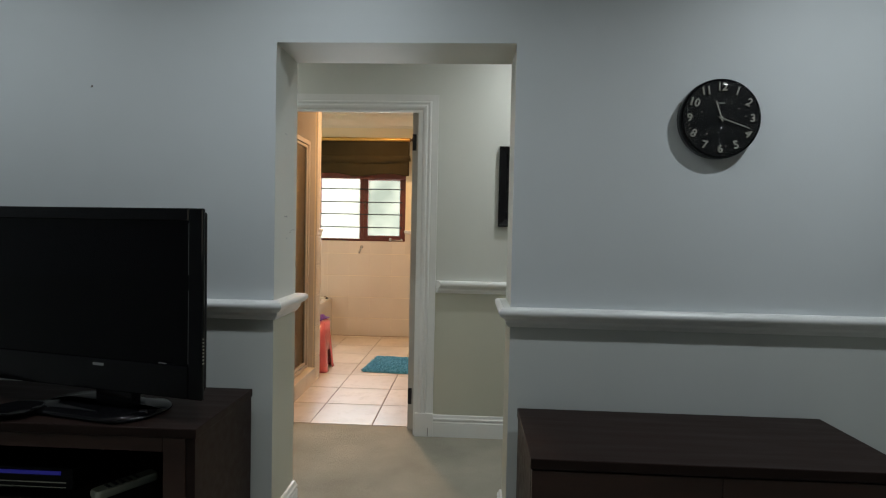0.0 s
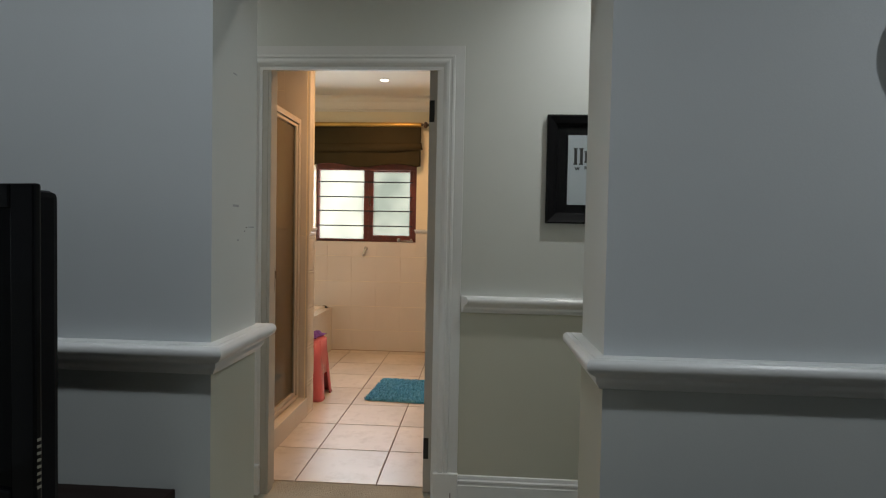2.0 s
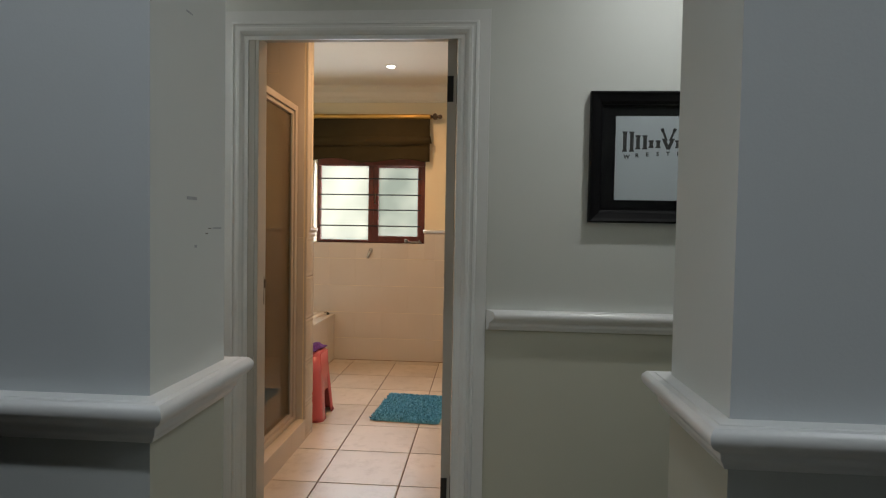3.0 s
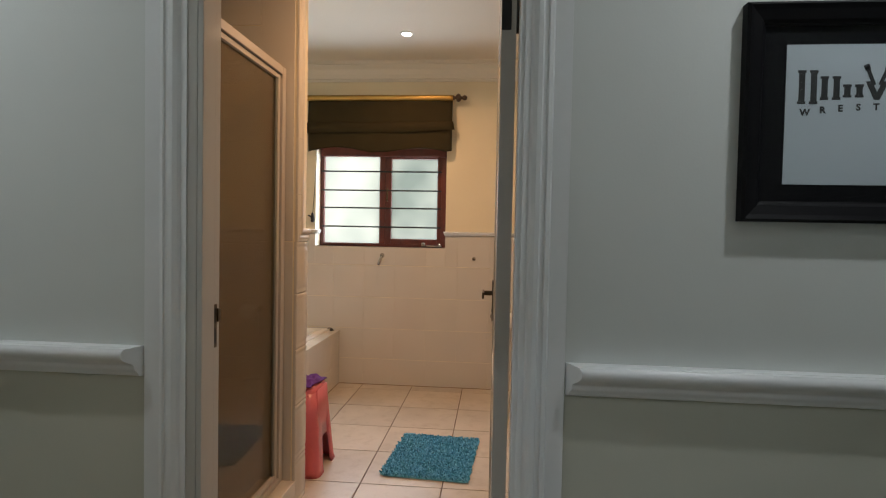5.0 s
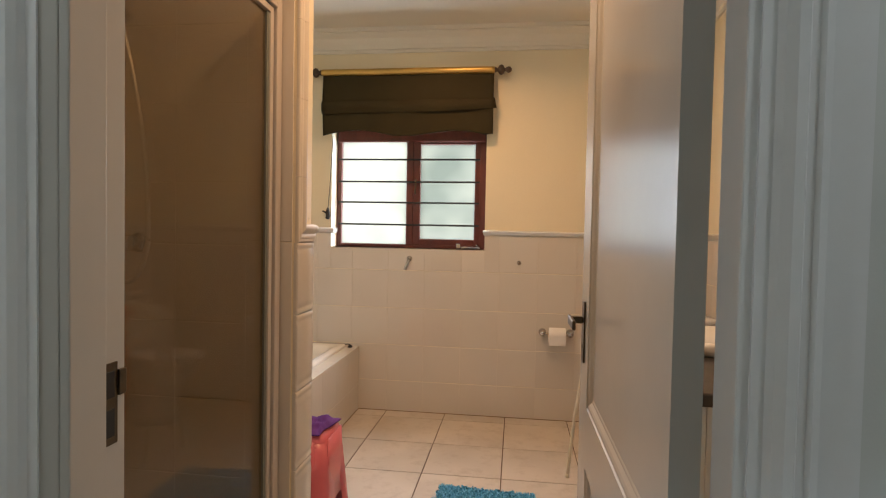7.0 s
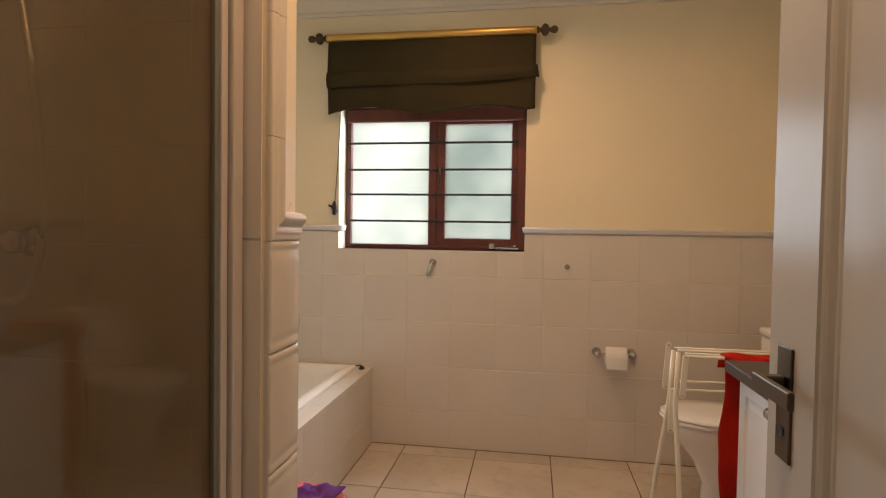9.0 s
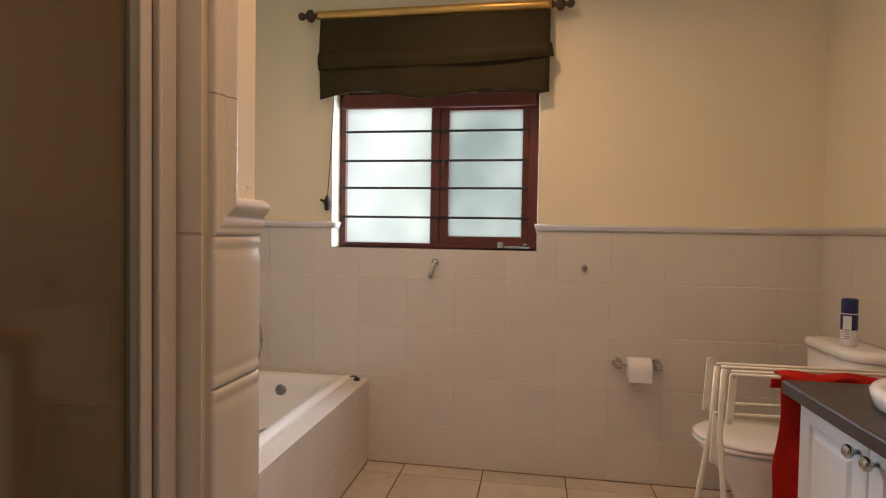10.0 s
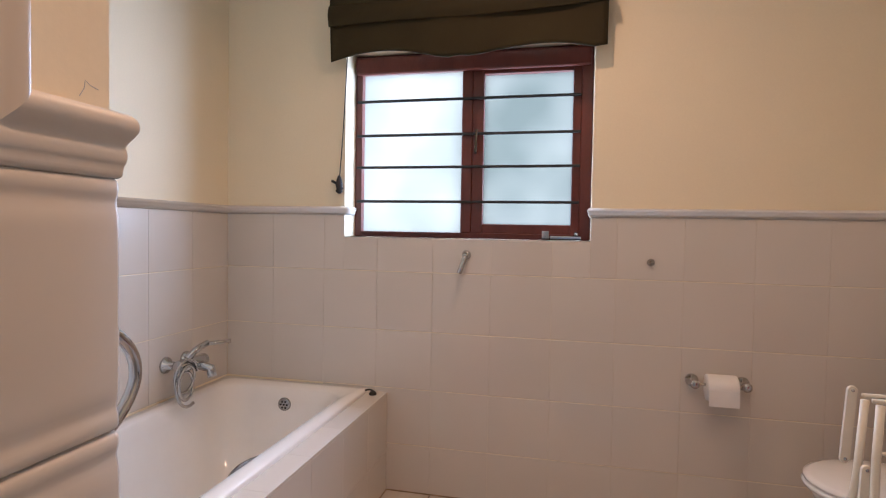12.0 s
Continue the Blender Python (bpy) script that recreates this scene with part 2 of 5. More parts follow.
def frosted_material(name, dark, light):
    """Obscured glass; the uneven daylight outside is put into its colour."""
    m = bpy.data.materials.new(name)
    m.use_nodes = True
    nt = m.node_tree
    nt.nodes.clear()
    out = nt.nodes.new("ShaderNodeOutputMaterial")
    tl = nt.nodes.new("ShaderNodeBsdfTranslucent")
    v = coords(nt)
    cloud = ramp(nt, noise_tex(nt, v, 2.4, 2), [(0.34, light), (0.66, dark)])
    nt.links.new(cloud, tl.inputs["Color"])
    nt.links.new(tl.outputs["BSDF"], out.inputs["Surface"])
    return m


def glow_material(name, colour, strength, base=0.8):
    m = bpy.data.materials.new(name)
    m.use_nodes = True
    b = m.node_tree.nodes["Principled BSDF"]
    b.inputs["Base Color"].default_value = (*shade(colour, base), 1)
    b.inputs["Emission Color"].default_value = (*colour, 1)
    b.inputs["Emission Strength"].default_value = strength
    return m


SHAG = shag_material()
DOME_GLASS = glass_material("domed_glass", (0.95, 0.96, 0.96), 0.06, 0.0, 0.02, 0.3)
SHOWER_GLASS = glass_material("bronze_glass", (0.72, 0.685, 0.60), 0.04, 0.18, 0.055)
PICTURE_GLASS = glass_material("clear_glass", (0.96, 0.97, 0.97), 0.02, 0.0, 0.004, 0.5)
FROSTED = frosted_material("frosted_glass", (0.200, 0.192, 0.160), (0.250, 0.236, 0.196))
# same glass with a darker tint, for the weaker daylight behind this pane
FROSTED_DIM = frosted_material("dimmer_frosted_glass", (0.120, 0.122, 0.100), (0.185, 0.177, 0.146))
BULB_WARM = glow_material("warm_bulb", (1.0, 0.86, 0.66), 14)
BULB_COOL = glow_material("cool_bulb", (0.95, 0.98, 1.0), 14)
BLUE_LED = glow_material("blue_display", (0.06, 0.06, 0.75), 0.12, 0.05)

# ---- building helpers ----
ORIGIN = {}


def mesh_object(name, bm, mat, smooth=False):
    me = bpy.data.meshes.new(name)
    bmesh.ops.recalc_face_normals(bm, faces=bm.faces)
    bm.to_mesh(me)
    bm.free()
    for x in (mat if isinstance(mat, (list, tuple)) else [mat]):
        me.materials.append(x)
    if smooth:
        me.shade_smooth()
    return new(name, me)


def thing(name, at, label, category, group=""):
    ob = new(name)
    ob.empty_display_size = 0.05
    ob.location = at
    ORIGIN[ob] = Vector(at)
    return tagged(ob, label, category, group)


def part(name, bm, mat, parent, label="", smooth=False):
    """One mesh, given in world places, as a part of a thing or of a part."""
    o = ORIGIN.get(parent, Vector())
    bmesh.ops.translate(bm, verts=bm.verts, vec=-o)
    ob = mesh_object(name, bm, mat, smooth)
    ob.parent = parent
    ORIGIN[ob] = o
    return tagged(ob, label)


def structure(name, bm, mat, label, category, smooth=False):
    return tagged(mesh_object(name, bm, mat, smooth), label, category, kind="structure")


def box(x0, x1, y0, y1, z0, z1, bevel=0.0, seg=2, bm=None):
    b = bm or bmesh.new()
    made = bmesh.ops.create_cube(b, size=1)["verts"]
    bmesh.ops.scale(b, verts=made, vec=(x1 - x0, y1 - y0, z1 - z0))
    bmesh.ops.translate(b, verts=made, vec=((x0 + x1) / 2, (y0 + y1) / 2, (z0 + z1) / 2))
    if bevel:
        edges = list({e for v in made for e in v.link_edges})
        bmesh.ops.bevel(b, geom=edges, offset=bevel, segments=seg, profile=0.5, affect="EDGES")
    return b


def boxes(rows, bevel=0.0):
    b = bmesh.new()
    for r in rows:
        box(*r, bevel=bevel, bm=b)
    return b


def turned(bm, m):
    bmesh.ops.transform(bm, matrix=m, verts=bm.verts)
    return bm


def lathe(profile, at=(0, 0, 0), seg=24, axis="Z", bm=None, sx=1.0, sy=1.0):
    """A turned solid from (radius, height) pairs."""
    b = bm or bmesh.new()
    rings = []
    for r, h in profile:
        ring = []
        for i in range(seg):
            a = 2 * math.pi * i / seg
            p = Vector((r * sx * math.cos(a), r * sy * math.sin(a), h))
            if axis == "X":
                p = Vector((p.z, p.x, p.y))
            elif axis == "Y":
                p = Vector((p.x, p.z, -p.y))
            ring.append(b.verts.new(p + Vector(at)))
        rings.append(ring)
    for r0, r1 in zip(rings, rings[1:]):
        for i in range(seg):
            b.faces.new((r0[i], r0[(i + 1) % seg], r1[(i + 1) % seg], r1[i]))
    b.faces.new(rings[0][::-1])
    b.faces.new(rings[-1])
    return b


def tube(points, r, seg=8, bm=None, closed=False):
    """A round bar along a line of points."""
    b = bm or bmesh.new()
    pts = [Vector(p) for p in points]
    n, rings, side = len(pts), [], None
    for i, p in enumerate(pts):
        a = pts[(i - 1) % n] if closed or i else p
        c = pts[(i + 1) % n] if closed or i < n - 1 else p
        d = (c - a).normalized()
        if side is None:
            side = d.orthogonal().normalized()
        side = (side - d * side.dot(d)).normalized()
        up = d.cross(side)
        rings.append([b.verts.new(p + r * (math.cos(t) * side + math.sin(t) * up)) for t in (2 * math.pi * k / seg for k in range(seg))])
    pairs = list(zip(rings, rings[1:])) + ([(rings[-1], rings[0])] if closed else [])
    for r0, r1 in pairs:
        for i in range(seg):
            b.faces.new((r0[i], r0[(i + 1) % seg], r1[(i + 1) % seg], r1[i]))
    if not closed:
        b.faces.new(rings[0][::-1])
        b.faces.new(rings[-1])
    return b


def arc_points(p0, p1, p2, n=10):
    """A smooth bow from p0 to p2 drawn towards p1."""
    a, b, c = Vector(p0), Vector(p1), Vector(p2)
    return [a * (1 - t) ** 2 + b * 2 * t * (1 - t) + c * t * t for t in (i / n for i in range(n + 1))]


def sweep(path, profile, z0, bm=None, vertical=False):
    """A moulding: profile of (outward, height) pairs, swept along a flat path, proud to the right of the way walked."""
    b = bm or bmesh.new()
    pts = [Vector(p) for p in path]
    rings = []
    for i, p in enumerate(pts):
        d0 = (p - pts[i - 1]).normalized() if i else None
        d1 = (pts[i + 1] - p).normalized() if i < len(pts) - 1 else None
        n0 = Vector((d0.y, -d0.x)) if d0 else Vector((d1.y, -d1.x))
        n1 = Vector((d1.y, -d1.x)) if d1 else n0
        n = (n0 + n1) / max(1 + n0.dot(n1), 0.2)
        rings.append([b.verts.new((p.x + n.x * o, p.y + n.y * o, z0 + h)) for o, h in profile])
    k = len(profile)
    for r0, r1 in zip(rings, rings[1:]):
        for i in range(k):
            b.faces.new((r0[i], r0[(i + 1) % k], r1[(i + 1) % k], r1[i]))
    b.faces.new(rings[0])
    b.faces.new(rings[-1][::-1])
    return b


def sheet(nx, ny, place, thick=0.0):
    """A soft sheet: place(u, v) gives points; thickness goes along its normals."""
    b = bmesh.new()
    g = [[b.verts.new(place(i / nx, j / ny)) for i in range(nx + 1)] for j in range(ny + 1)]
    for j in range(ny):
        for i in range(nx):
            b.faces.new((g[j][i], g[j][i + 1], g[j + 1][i + 1], g[j + 1][i]))
    if thick:
        bmesh.ops.recalc_face_normals(b, faces=b.faces)
        bmesh.ops.solidify(b, geom=b.faces[:], thickness=thick)
    return b


def lettering(text, size, depth=0.0, bold=0.018, round_edge=0.0):
    """Raised letters as a bmesh, centred, in the XY plane."""
    c = bpy.data.curves.new("lettering", "FONT")
    c.body, c.size, c.extrude, c.align_x, c.align_y = text, size, depth, "CENTER", "CENTER"
    c.resolution_u = 3
    c.offset = size * bold
    if round_edge:
        c.bevel_depth, c.bevel_resolution = round_edge, 1
    ob = new("lettering", c)
    me = bpy.data.meshes.new_from_object(ob)
    bpy.data.objects.remove(ob)
    bpy.data.curves.remove(c)
    b = bmesh.new()
    b.from_mesh(me)
    bpy.data.meshes.remove(me)
    return b


def rounded_rect(cx, cy, hx, hy, r, z, n=5):
    out = []
    for sx, sy, a0 in ((1, 1, 0), (-1, 1, 90), (-1, -1, 180), (1, -1, 270)):
        for i in range(n + 1):
            a = radians(a0 + 90 * i / n)
            out.append(Vector((cx + sx * (hx - r) + r * math.cos(a), cy + sy * (hy - r) + r * math.sin(a), z)))
    return out


def oval(cx, cy, hx, hy, z, n=28, egg=0.0):
    return [Vector((cx + hx * math.cos(a) , cy + hy * math.sin(a) * (1 + egg * math.cos(a)), z)) for a in (2 * math.pi * i / n for i in range(n))]


def loft(rings, caps=(True, True), bm=None):
    b = bm or bmesh.new()
    vs = [[b.verts.new(p) for p in ring] for ring in rings]
    k = len(vs[0])
    for r0, r1 in zip(vs, vs[1:]):
        for i in range(k):
            b.faces.new((r0[i], r0[(i + 1) % k], r1[(i + 1) % k], r1[i]))
    if caps[0]:
        b.faces.new(vs[0][::-1])
    if caps[1]:
        b.faces.new(vs[-1])
    return b


# ---- plan, in metres ----
LW0, LW1 = 2.490, 2.755            # wall between living room and hall
OPX0, OPX1, OPZ = -0.700, 0.226, 1.972
HW0, HW1 = 3.725, 3.828            # wall between hall and bathroom
DX0, DX1, DZ = -1.038, -0.213, 1.998
BX0, BX1, BY1 = -2.350, 0.585, 6.856
SX, SY0, SY1 = -1.178, 4.818, 4.960   # stub wall between shower and bath
WX0, WX1, WZ0, WZ1 = -1.765, -0.700, 1.120, 1.950
RX0, RX1, RY0 = -3.0, 3.0, -2.8
T = 0.0018                         # tiles stand this proud

# ---- setting ----
structure("floor", boxes([(RX0, RX1, RY0, 3.858, -0.10, 0.0)]), CARPET, "beige cut-pile carpet in living room and hall", "carpet")
floor_bath = structure("floor_bathroom", boxes([(BX0 - 0.1, BX1 + 0.1, 3.860, BY1 + 0.1, -0.10, -0.005)]), GROUT_FLOOR, "bathroom floor of beige tiles with dark grout", "floor")
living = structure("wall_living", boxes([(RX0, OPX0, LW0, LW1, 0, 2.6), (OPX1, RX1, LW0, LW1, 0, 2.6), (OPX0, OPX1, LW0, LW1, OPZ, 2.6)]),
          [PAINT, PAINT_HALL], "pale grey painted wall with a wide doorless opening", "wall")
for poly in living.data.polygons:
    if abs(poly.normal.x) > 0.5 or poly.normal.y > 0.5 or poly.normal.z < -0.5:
        poly.material_index = 1     # hall side takes its paint; on the reveals this paints in warmer light
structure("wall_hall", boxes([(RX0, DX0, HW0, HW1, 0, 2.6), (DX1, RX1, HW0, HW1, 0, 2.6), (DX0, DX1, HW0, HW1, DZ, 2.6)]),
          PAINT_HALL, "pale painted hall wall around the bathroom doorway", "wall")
structure("wall_west", boxes([(RX0 - 0.2, RX0, RY0, HW1, 0, 2.6)]), PAINT, "plain pale painted living room side wall", "wall")
structure("wall_east", boxes([(RX1, RX1 + 0.2, RY0, HW1, 0, 2.6)]), PAINT, "plain pale painted living room side wall", "wall")
LBX0, LBX1, LBZ0, LBZ1 = -1.7, -0.1, 0.9, 2.1
structure("wall_south", boxes([(RX0, LBX0, RY0 - 0.2, RY0, 0, 2.6), (LBX1, RX1, RY0 - 0.2, RY0, 0, 2.6),
                               (LBX0, LBX1, RY0 - 0.2, RY0, 0, LBZ0), (LBX0, LBX1, RY0 - 0.2, RY0, LBZ1, 2.6)]), PAINT, "plain pale wall with a daylit window", "wall")
structure("ceiling", boxes([(RX0, RX1, RY0, HW1, 2.6, 2.7)]), CEILING, "plain white living room and hall ceiling", "ceiling")

wall_north = structure("wall_north", boxes([(BX0 - 0.1, WX0, BY1 + T, 7.12, -0.1, 2.7), (WX1, BX1 + 0.1, BY1 + T, 7.12, -0.1, 2.7),
                                            (WX0, WX1, BY1 + T, 7.12, -0.1, WZ0), (WX0, WX1, BY1 + T, 7.12, WZ1, 2.7)]),
                       PLASTER, "cream bathroom window wall, tiled below the dado", "wall")
wall_bath_west = structure("wall_bath_west", boxes([(BX0 - 0.1, BX0 - T, HW1, BY1 + T, -0.1, 2.7)]), PLASTER, "cream bathroom side wall beside the bath", "wall")
wall_bath_east = structure("wall_bath_east", boxes([(BX1 + T, BX1 + 0.1, HW1, BY1 + T, -0.1, 2.7)]), PLASTER, "cream bathroom side wall behind the toilet", "wall")
structure("wall_bath_south", boxes([(BX0, DX0 - 0.06, HW1 + 0.001, HW1 + 0.012, 0, CEIL_BATH), (DX1 + 0.06, BX1, HW1 + 0.001, HW1 + 0.012, 0, CEIL_BATH),
                                    (DX0 - 0.06, DX1 + 0.06, HW1 + 0.001, HW1 + 0.012, DZ + 0.06, CEIL_BATH)]), PLASTER, "cream plaster on the bathroom side of the doorway", "wall")
stub = structure("wall_stub", boxes([(BX0, SX - 0.012, SY0 + T, SY1 - T, -0.1, CEIL_BATH)]), PLASTER, "short cream wall between shower and bath", "wall")
structure("ceiling_bathroom", boxes([(BX0 - 0.1, BX1 + 0.1, HW1, 7.12, CEIL_BATH, CEIL_BATH + 0.1)]), CEILING_BATH, "white bathroom ceiling with recessed spotlights", "ceiling")

# mouldings
RAIL = [(-0.002, 0), (0.010, 0), (0.013, 0.010), (0.020, 0.017), (0.020, 0.030), (0.030, 0.036), (0.040, 0.043), (0.046, 0.052), (0.046, 0.064), (0.038, 0.073), (0.028, 0.0735), (-0.002, 0.073)]
BASE = [(-0.002, 0), (0.018, 0), (0.018, 0.088), (0.014, 0.092), (0.014, 0.098), (0.018, 0.102), (0.018, 0.110), (0.012, 0.116), (0.012, 0.121), (0.008, 0.130), (-0.002, 0.133)]
CORNICE = [(-0.002, 0), (0.012, 0), (0.014, 0.018), (0.026, 0.022), (0.034, 0.050), (0.056, 0.085), (0.090, 0.105), (0.096, 0.112), (0.110, 0.114), (0.112, 0.139), (-0.002, 0.139)]
DADO = [(-0.008, 0), (0.003, 0), (0.005, 0.006), (0.010, 0.010), (0.009, 0.018), (0.013, 0.024), (0.014, 0.031), (0.011, 0.037), (-0.008, 0.038)]
left_path = [(RX0, LW0), (OPX0, LW0), (OPX0, LW1), (RX0, LW1)]
right_path = [(RX1, LW1), (OPX1, LW1), (OPX1, LW0), (RX1, LW0)]


def softened(profile, times=2):
    """Cuts the corners of an open profile, so that it runs round."""
    for _ in range(times):
        out = [profile[0]]
        for (a, b), (c, d) in zip(profile, profile[1:]):
            out += [(a * 0.75 + c * 0.25, b * 0.75 + d * 0.25), (a * 0.25 + c * 0.75, b * 0.25 + d * 0.75)]
        profile = out + [profile[-1]]
    return profile


def moulding(name, path, profile, z, label, category, mat=None):
    ob = structure(name, sweep(path, profile, z), mat or TRIM, label, category, True)
    ob.data.set_sharp_from_angle(angle=radians(38))
    return ob


SOFT_RAIL = softened(RAIL[:10]) + [(0.0265, 0.0735), (0.0255, 0.0715), (0.0245, 0.0735), (0.0235, 0.0745), (-0.002, 0.076)]
for path in (left_path, right_path):
    moulding("chair_rail", path, SOFT_RAIL, 0.893, "white moulded chair rail wrapping round the opening", "moulding")
    moulding("baseboard", path, BASE, 0, "white stepped skirting board along the wall", "baseboard")
# the hall's rails are cut at a slant beside the door casing
for x0, x1, slant in ((RX0, -1.176, -1), (RX1, -0.139, 1)):
    rings = [[Vector((x0, HW0 - o, 0.879 + h)) for o, h in SOFT_RAIL], [Vector((x1 + slant * max(o, 0) * 0.7, HW0 - o, 0.879 + h)) for o, h in SOFT_RAIL]]
    rail = structure("chair_rail", loft(rings), TRIM, "white moulded chair rail with a slanted end beside the casing", "moulding", True)
    rail.data.set_sharp_from_angle(angle=radians(38))
for x0, x1 in ((RX0, -1.176), (-0.139, RX1)):
    moulding("baseboard", [(x0, HW0), (x1, HW0)], BASE, 0, "white stepped skirting board in the hall", "baseboard")
structure("cornice", sweep([(BX0, SY1), (BX0, BY1), (BX1, BY1), (BX1, HW1)], CORNICE, CEIL_BATH - 0.139), CEILING_BATH, "cream moulded plaster cornice under the ceiling", "cornice")
structure("dado", sweep([(BX0, SY1), (BX0, BY1), (WX0, BY1), (WX0, 6.965)], DADO, 1.217), TILE_TRIM, "cream ceramic dado strip above the wall tiles", "tile trim", True)
structure("dado", sweep([(WX1, 6.965), (WX1, BY1), (BX1, BY1), (BX1, HW1 + 0.02)], DADO, 1.217), TILE_TRIM, "cream ceramic dado strip above the wall tiles", "tile trim", True)
NOSE = [(-0.012, -0.012), (0.0005, -0.012), (0.001, 0.0), (0.003, 0.004), (0.0035, 0.012), (0.0018, 0.017), (0.004, 0.022), (0.008, 0.028), (0.0105, 0.034), (0.0105, 0.040), (0.008, 0.045), (0.002, 0.049), (-0.012, 0.051)]
NZ = 1.207

NOSE = softened(NOSE)


def nose_ring(kind, z=0.0):
    """The dado's section where it stands upright, turns at the mitre, turns the corner, or ends at the wall."""
    if kind == "upright":
        return [Vector((SX + o, SY0 + 0.0006 + (h + 0.012) * 0.82, z)) for o, h in NOSE]
    if kind == "mitre":
        return [Vector((SX + o, SY0 + 0.0006 + (h + 0.012) * 0.82, NZ + h)) for o, h in NOSE]
    return [Vector((SX + o if kind == "corner" else BX0, SY1 + o, NZ + h)) for o, h in NOSE]


nose = structure("dado", loft([nose_ring("mitre"), nose_ring("corner"), nose_ring("wall")]), TILE_TRIM, "rounded cream ceramic dado strip on the stub wall", "tile trim", True)
nose.data.set_sharp_from_angle(angle=radians(48))

# ---- doorway: casing, lining, strike ----
CASE = [(0, 0), (0.008, 0), (0.008, 0.014), (0.014, 0.020), (0.019, 0.030), (0.019, 0.040), (0.013, 0.044), (0.013, 0.052), (0.017, 0.056), (0.015, 0.064), (0.006, 0.068), (0.006, 0.108), (0, 0.109)]


def casing_side(x_in, sign, z0, z1):
    b = bmesh.new()
    rings = []
    for z, mitre in ((z0, 0), (z1, 1)):
        rings.append([b.verts.new((x_in + sign * w, HW0 - 0.001 - o, z + mitre * w)) for o, w in CASE])
    k = len(CASE)
    for i in range(k):
        b.faces.new((rings[0][i], rings[0][(i + 1) % k], rings[1][(i + 1) % k], rings[1][i]))
    b.faces.new(rings[0])
    b.faces.new(rings[1][::-1])
    return b


def casing_head(x0, x1, z):
    b = bmesh.new()
    rings = []
    for x, s in ((x0, -1), (x1, 1)):
        rings.append([b.verts.new((x + s * w, HW0 - 0.001 - o, z + w)) for o, w in CASE])
    k = len(CASE)
    for i in range(k):
        b.faces.new((rings[0][i], rings[0][(i + 1) % k], rings[1][(i + 1) % k], rings[1][i]))
    b.faces.new(rings[0])
    b.faces.new(rings[1][::-1])
    return b


CI0, CI1, CIZ = -1.064, -0.249, 1.966
frame_ob = tagged(new("door_frame"), "white painted wooden door frame with moulded casing", "door frame", kind="structure")
part("casing", casing_side(CI0, -1, 0.14, CIZ), TRIM, frame_ob)
part("casing", casing_side(CI1, 1, 0.14, CIZ), TRIM, frame_ob)
part("casing", casing_head(CI0, CI1, CIZ), TRIM, frame_ob)
part("plinth", box(CI0 - 0.112, CI0 + 0.001, HW0 - 0.026, HW0 - 0.001, 0, 0.142, 0.003), TRIM, frame_ob)
part("plinth", box(CI1 - 0.001, CI1 + 0.112, HW0 - 0.026, HW0 - 0.001, 0, 0.142, 0.003), TRIM, frame_ob)
# lining with a stop
STOP = 3.783
# right lining gets the paler trim white, as hall light put into its colour
part("lining", boxes([(CI0 - 0.01, DX0, HW0 - 0.006, HW1 + 0.008, 0, DZ + 0.02), (DX0, DX0 + 0.014, HW0 - 0.005, STOP, 0, DZ)], 0.002), DOOR_WHITE_DIM, frame_ob)
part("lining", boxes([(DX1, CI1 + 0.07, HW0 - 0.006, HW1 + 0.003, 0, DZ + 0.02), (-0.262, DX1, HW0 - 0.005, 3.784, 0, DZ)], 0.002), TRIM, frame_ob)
part("lining", boxes([(DX0, DX1, HW0 - 0.006, HW1 + 0.008, DZ - 0.004, DZ + 0.02), (DX0 + 0.014, -0.262, HW0 - 0.005, STOP, DZ - 0.018, DZ - 0.004)], 0.002), DOOR_WHITE_DIM, frame_ob)
strike = part("strike_plate", boxes([(DX0 + 0.0005, DX0 + 0.003, HW1 - 0.042, HW1 - 0.010, 0.938, 1.052)], 0.001), BRASS_AGED, frame_ob, "worn metal strike plate")
part("latch_hole", boxes([(DX0 + 0.0025, DX0 + 0.0042, HW1 - 0.034, HW1 - 0.018, 1.004, 1.040), (DX0 + 0.0025, DX0 + 0.0042, HW1 - 0.034, HW1 - 0.018, 0.950, 0.988)]), SEAL, strike)
part("lip", box(DX0 + 0.001, DX0 + 0.006, HW1 - 0.010, HW1 + 0.004, 1.004, 1.040, 0.001), BRASS_AGED, strike)

# ---- open bathroom door ----
HINGE = (-0.268, 3.798)
LEAF_W, LEAF_T, LEAF_H = 0.843, 0.036, 1.985
door = thing("door", (HINGE[0], HINGE[1], 0.006), "white panelled bathroom door standing wide open", "door")


STILE, PANELS = 0.130, ((0.13, 0.655), (0.805, 1.87))


def leaf():
    """Stiles and rails at rest along +y from the hinge, the face to -x."""
    b = boxes([(-LEAF_T, 0, 0, STILE, 0, LEAF_H), (-LEAF_T, 0, LEAF_W - STILE, LEAF_W, 0, LEAF_H)])
    z0 = 0.0
    for z1, z2 in PANELS + ((LEAF_H, 0),):
        box(-LEAF_T, 0, STILE, LEAF_W - STILE, z0, z1, bm=b)
        z0 = z2
    return b


